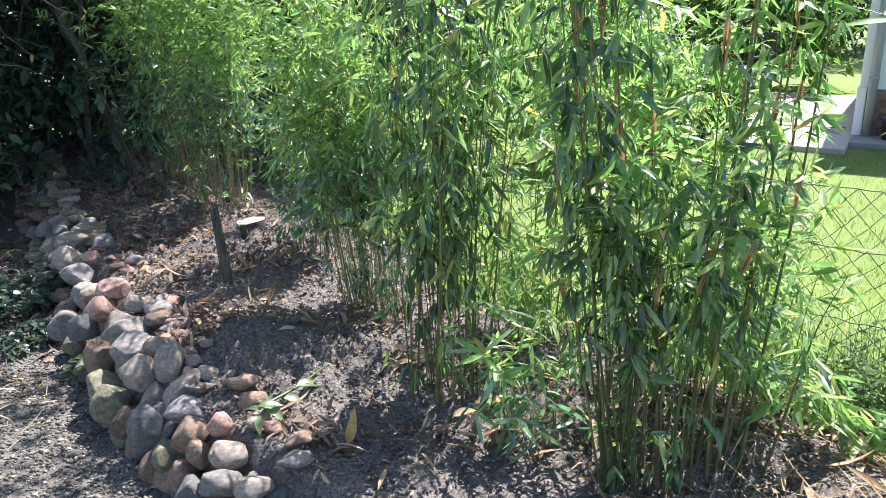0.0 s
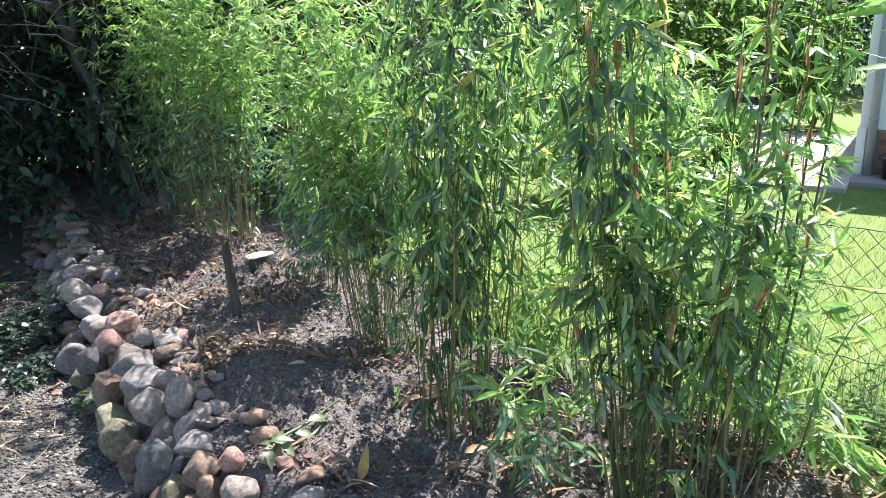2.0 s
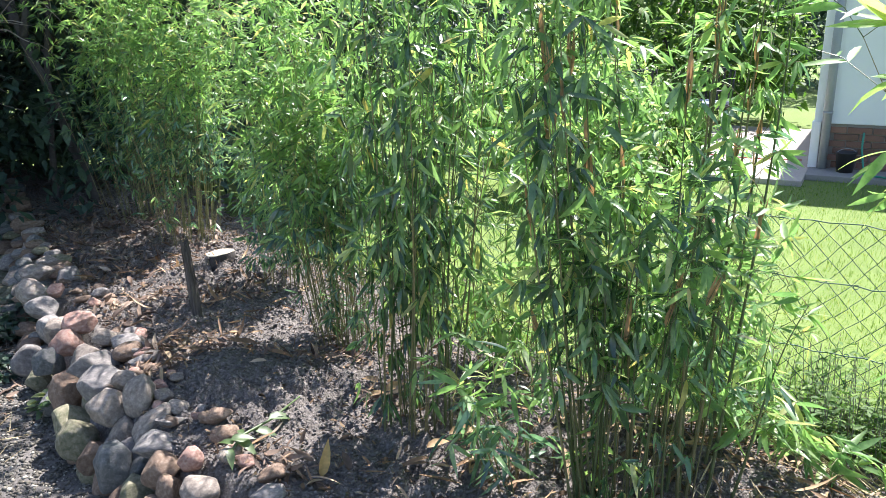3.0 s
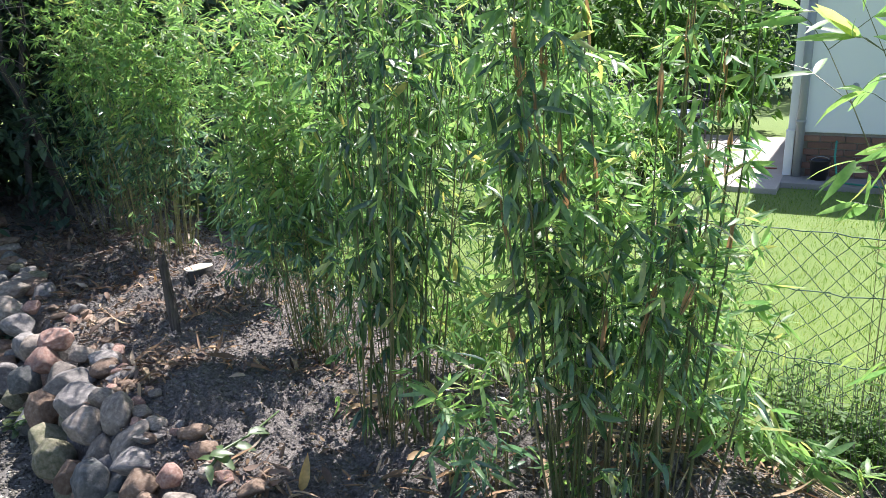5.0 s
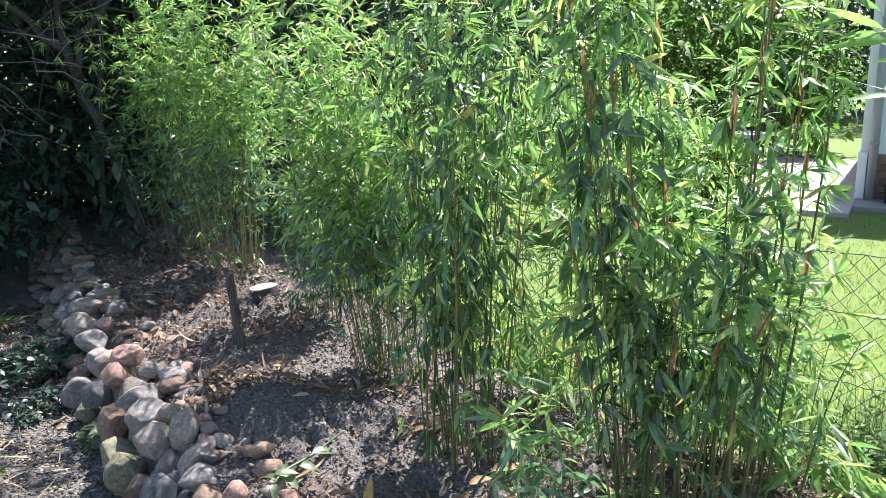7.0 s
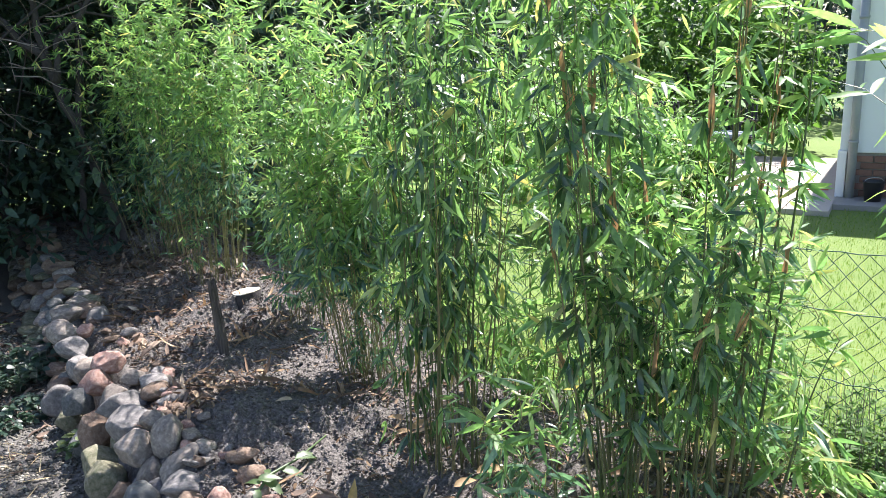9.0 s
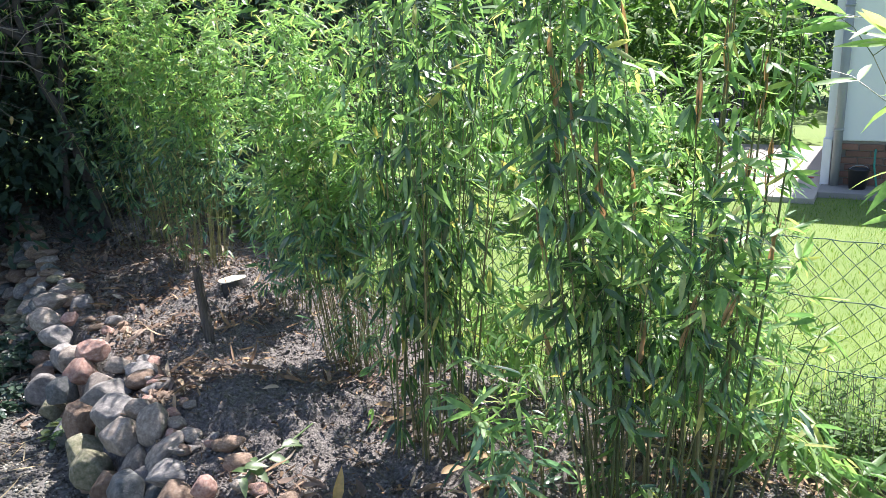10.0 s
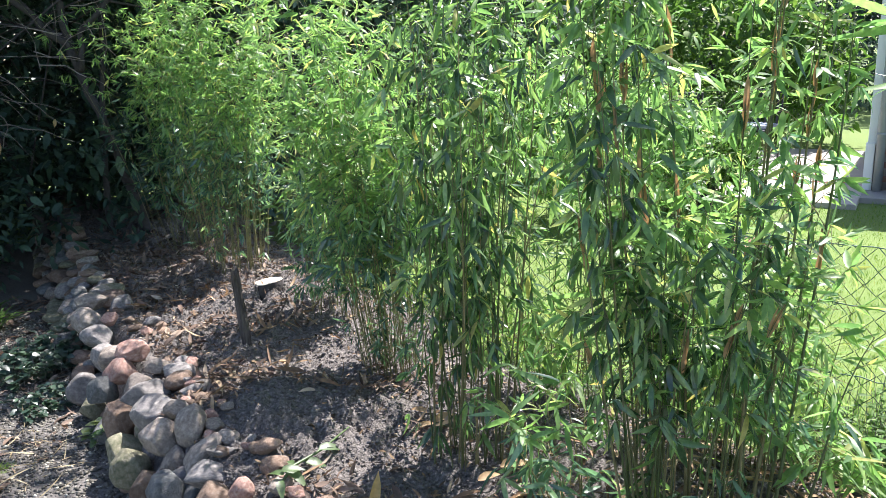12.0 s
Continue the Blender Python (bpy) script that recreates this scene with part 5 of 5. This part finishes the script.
def lumps(name, rg, n, place, size, material, label, category, skew=2.5):
    """Small uneven lumps joined in one mesh."""
    octa = np.array([(1, 0, 0), (-1, 0, 0), (0, 1, 0), (0, -1, 0), (0, 0, 1), (0, 0, -1)], float)
    tri = np.array([(0, 2, 4), (2, 1, 4), (1, 3, 4), (3, 0, 4), (2, 0, 5), (1, 2, 5), (3, 1, 5), (0, 3, 5)])
    vs, ts = [], []
    for i in range(n):
        x, y, z = place(rg)
        s = (size[0] + (size[1] - size[0]) * rg.uniform() ** skew) * np.array([1, rg.uniform(0.6, 1), rg.uniform(0.45, 0.8)])
        a = rg.uniform(0, 6.28)
        v = octa * s * rg.uniform(0.75, 1.25, (6, 1))
        v = v @ np.array([[math.cos(a), math.sin(a), 0], [-math.sin(a), math.cos(a), 0], [0, 0, 1]]) + rg.normal(0, s.mean() * 0.12, (6, 3))
        vs.append(v + np.array([x, y, z + s[2] * 0.3]))
        ts.append(tri + 6 * i)
    me = mesh_np(name, np.concatenate(vs), np.zeros((0, 4), int), np.concatenate(ts), True)
    tagged(part(name, me, material), label, category, kind="stuff")


def on_bed(rg):
    while True:
        x, y = rg.uniform(-2.6, 1.8), rg.uniform(1.2, 5.2)
        u = inside(x, y)
        if 0.0 < u < 2.3 and rg.uniform() < 0.35 + 1.2 * max(0, fbm(x * 3, y * 3, 12.0, 3)):
            return x, y, bed_height(x, y) - 0.008


def on_path(rg):
    while True:
        x, y = rg.uniform(-3.4, -0.4), rg.uniform(1.6, 4.8)
        if -1.6 < inside(x, y) < -0.08:
            return x, y, 0.008 * fbm(x * 3, y * 3, 6.0, 3)


lumps("soil_clods", rg, 40000, on_bed, (0.0025, 0.012), M_clod, "crumbs and clods of dry dark soil", "soil")
lumps("gravel", rg, 32000, on_path, (0.004, 0.014), M_pebble, "loose fine grey and tan gravel", "gravel")

# lawn grass, longer at the fence
rows = []
while len(rows) < 52000:
    y = 2.4 + 6.2 * rg.uniform() ** 1.5
    x = rg.uniform(-1.5, 5.2)
    if inside(x, y) < 1.7 or (Vector((x, y, 0)) - HOUSE.translation).length < 0.4:
        continue
    lo = HOUSE.inverted() @ Vector((x, y, 0))
    if (lo.y > -0.85 and -2.65 < lo.x < 0.1) or (lo.x > 0 and lo.y > -0.5):
        continue
    a = rg.uniform(0, 6.28)
    near = math.exp(-(inside(x, y) - 1.95) ** 2 / 0.05)
    L = rg.uniform(0.022, 0.055) + near * rg.uniform(0.0, 0.22)
    rows.append((np.array([x, y, -0.035]), np.array([math.cos(a) * 0.5, math.sin(a) * 0.5, 1.0]), np.array([math.cos(a), math.sin(a), 0.4]), L, rg.uniform(0.0025, 0.0045), rg.uniform(-0.6, 0.2)))
tagged(foliage("lawn_grass", rows, M_grass, None, False, 0.1), "short bright green lawn grass, longer at the fence", "grass", kind="stuff")

# ---- beside the path ----
rows = scatter_rows(rg, 2000, -3.9, -1.6, 2.4, 5.2, lambda x, y: (0.15 + 1.2 * max(0, fbm(x * 2, y * 2, 20.0, 3)) + 0.6 * float(smoothstep(3.2, 4.2, y))) if -1.9 < inside(x, y) < -0.2 and x < -1.9 else 0, (0.03, 0.09), (0.2, 0.45), 0.3, 0.006)
tagged(foliage("path_litter", rows, M_pile, None, True, 0.3), "dry brown leaves lying on the gravel", "leaf litter", kind="stuff")


def ground_plant(seed, centre, spread, sprays, leaf, ratio, height, mat, name, label, strap=False):
    rg = np.random.default_rng(seed)
    t = thing(name, (centre[0], centre[1], 0), label, "plant")
    rows, stems = [], []
    for _ in range(sprays):
        a, r = rg.uniform(0, 6.28), math.sqrt(rg.uniform())
        x, y = spread[0] * r * math.cos(a), spread[1] * r * math.sin(a)
        if strap:
            az = rg.uniform(0, 6.28)
            L = leaf * rg.uniform(0.6, 1.2)
            rows.append((np.array([x * 0.4, y * 0.4, 0.0]), np.array([math.cos(az), math.sin(az), 1.3]), np.array([-math.cos(az), -math.sin(az), 0.8]), L, L * ratio, rg.uniform(0.3, 0.7)))
            continue
        h = height * rg.uniform(0.3, 1.0)
        tip = Vector((x + rg.normal(0, 0.03), y + rg.normal(0, 0.03), h))
        stems.append(tube([(x, y, 0), tuple(tip)], [0.0015, 0.001], 4, False))
        for k in range(7):
            p = Vector((x, y, 0)).lerp(tip, rg.uniform(0.3, 1.0))
            az = rg.uniform(0, 6.28)
            L = leaf * rg.uniform(0.6, 1.3)
            rows.append((np.array(p), np.array([math.cos(az), math.sin(az), rg.normal(0.1, 0.3)]), np.array([0, 0, 1.0]) + rg.normal(0, 0.3, 3), L, L * ratio, rg.uniform(0, 0.3)))
    if stems:
        part("stem", tubes_mesh("stem", stems), M_twig, t, kind="stuff")
    foliage("leaf_mass", rows, mat, t, True)


M_ivy = leaf_material("ivy_leaf", [(0.0, (0.02, 0.046, 0.038)), (0.6, (0.036, 0.075, 0.056)), (1.0, (0.09, 0.15, 0.10))], rough=0.4, through=0.25)
ground_plant(51, (-2.45, 3.95), (0.24, 0.36), 130, 0.045, 0.75, 0.16, M_ivy, "ivy_patch", "dark ivy creeping at the foot of the stones")
ground_plant(52, (-2.12, 3.45), (0.18, 0.24), 50, 0.035, 0.7, 0.10, M_ivy, "ivy_patch", "dark ivy creeping at the foot of the stones")
ground_plant(53, (-3.2, 4.55), (0.35, 0.3), 120, 0.32, 0.06, 0.3, M_tree_leaf, "fern", "arching strap-leaved plant in the shade", True)
ground_plant(54, (-2.35, 3.05), (0.12, 0.25), 120, 0.09, 0.05, 0.1, M_grass, "grass_tuft", "small green grass tuft in the gravel", True)
ground_plant(55, (-2.05, 2.75), (0.1, 0.12), 80, 0.07, 0.05, 0.1, M_grass, "grass_tuft", "small green grass tuft in the gravel", True)
for k, (x, y, L) in enumerate(((1.32, 2.75, 0.32), (1.55, 2.6, 0.36), (1.8, 2.45, 0.4), (1.62, 2.82, 0.45), (1.95, 2.3, 0.34), (1.2, 2.95, 0.3), (0.75, 3.25, 0.28), (2.1, 2.55, 0.5))):
    ground_plant(70 + k, (x, y), (0.16, 0.12), 70, L, 0.02, 0.1, M_grass if k % 2 else M_tree_leaf, "grass_tuft", "tall uncut grass tuft at the fence", True)
M_straw = leaf_material("straw", [(0.0, (0.22, 0.17, 0.10)), (0.6, (0.40, 0.33, 0.21)), (1.0, (0.56, 0.48, 0.34))], rough=0.7, through=0.15, glow=(1.1, 1.0, 0.8), gloss=0.3)
rows = scatter_rows(rg, 420, 0.6, 2.1, 1.6, 2.8, lambda x, y: 1.0 if inside(x, y) > 0.6 else 0.2, (0.08, 0.26), (0.012, 0.03), 0.25, 0.01)
tagged(foliage("straw", rows, M_straw, None, True, 0.4), "dry straw and dead stalks lying on the mulch", "straw", kind="stuff")
rows = scatter_rows(rg, 150, -2.5, -1.5, 2.2, 3.2, lambda x, y: math.exp(-((x + 2.1) ** 2 + (y - 2.75) ** 2) / 0.12) if -1.2 < inside(x, y) < -0.2 else 0, (0.05, 0.16), (0.02, 0.06), 0.2, 0.008)
tagged(foliage("path_straw", rows, M_straw, None, True, 0.4), "pale dry straw and stalks lying on the gravel", "straw", kind="stuff")
ground_plant(90, (-1.72, 2.98), (0.05, 0.05), 6, 0.05, 0.6, 0.12, M_cut_leaf, "leafy_sprig", "small yellow-green sprig between the stones")
for k, (x, y, h) in enumerate(((1.5, 2.48, 0.3), (1.75, 2.38, 0.34), (1.62, 2.68, 0.42), (1.95, 2.5, 0.42), (1.3, 2.62, 0.3))):
    ground_plant(95 + k, (x, y), (0.2, 0.14), 60, 0.045, 0.3, h, M_tree_leaf, "weed_patch", "dense dark green weeds at the fence")

# feathery grass seed heads beyond the fence
rg = np.random.default_rng(133)
plume = thing("feather_grass", (1.95, 2.62, 0.0), "pale feathery grass seed heads leaning over the fence", "grass")
rows = []
for k in range(7):
    tip = Vector((rg.uniform(-0.24, 0.16), rg.uniform(-0.1, 0.1), rg.uniform(0.85, 1.08)))
    root = Vector((rg.uniform(-0.03, 0.03), rg.uniform(-0.03, 0.03), 0.0))
    mid = root.lerp(tip, 0.6) + Vector((0.0, 0.0, 0.12))
    pts = [root, root.lerp(mid, 0.5), mid, mid.lerp(tip, 0.5) + Vector((0, 0, 0.02)), tip]
    part("stalk", mesh_of("stalk", *tube(pts, [0.0018, 0.0016, 0.0013, 0.001, 0.0006], 5)), M_straw, plume)
    for j in range(34):
        p = mid.lerp(tip, rg.uniform(0.25, 1.0)) + Vector((0, 0, 0.01))
        w = (tip - mid).normalized() + Vector(rg.normal(0, 0.4, 3)) + Vector((0, 0, -0.2))
        rows.append((np.array(p), np.array(w), rand_unit(rg), rg.uniform(0.02, 0.05), 0.0025, 0.2))
foliage("seed_head", rows, M_straw, plume, False, 0.1)
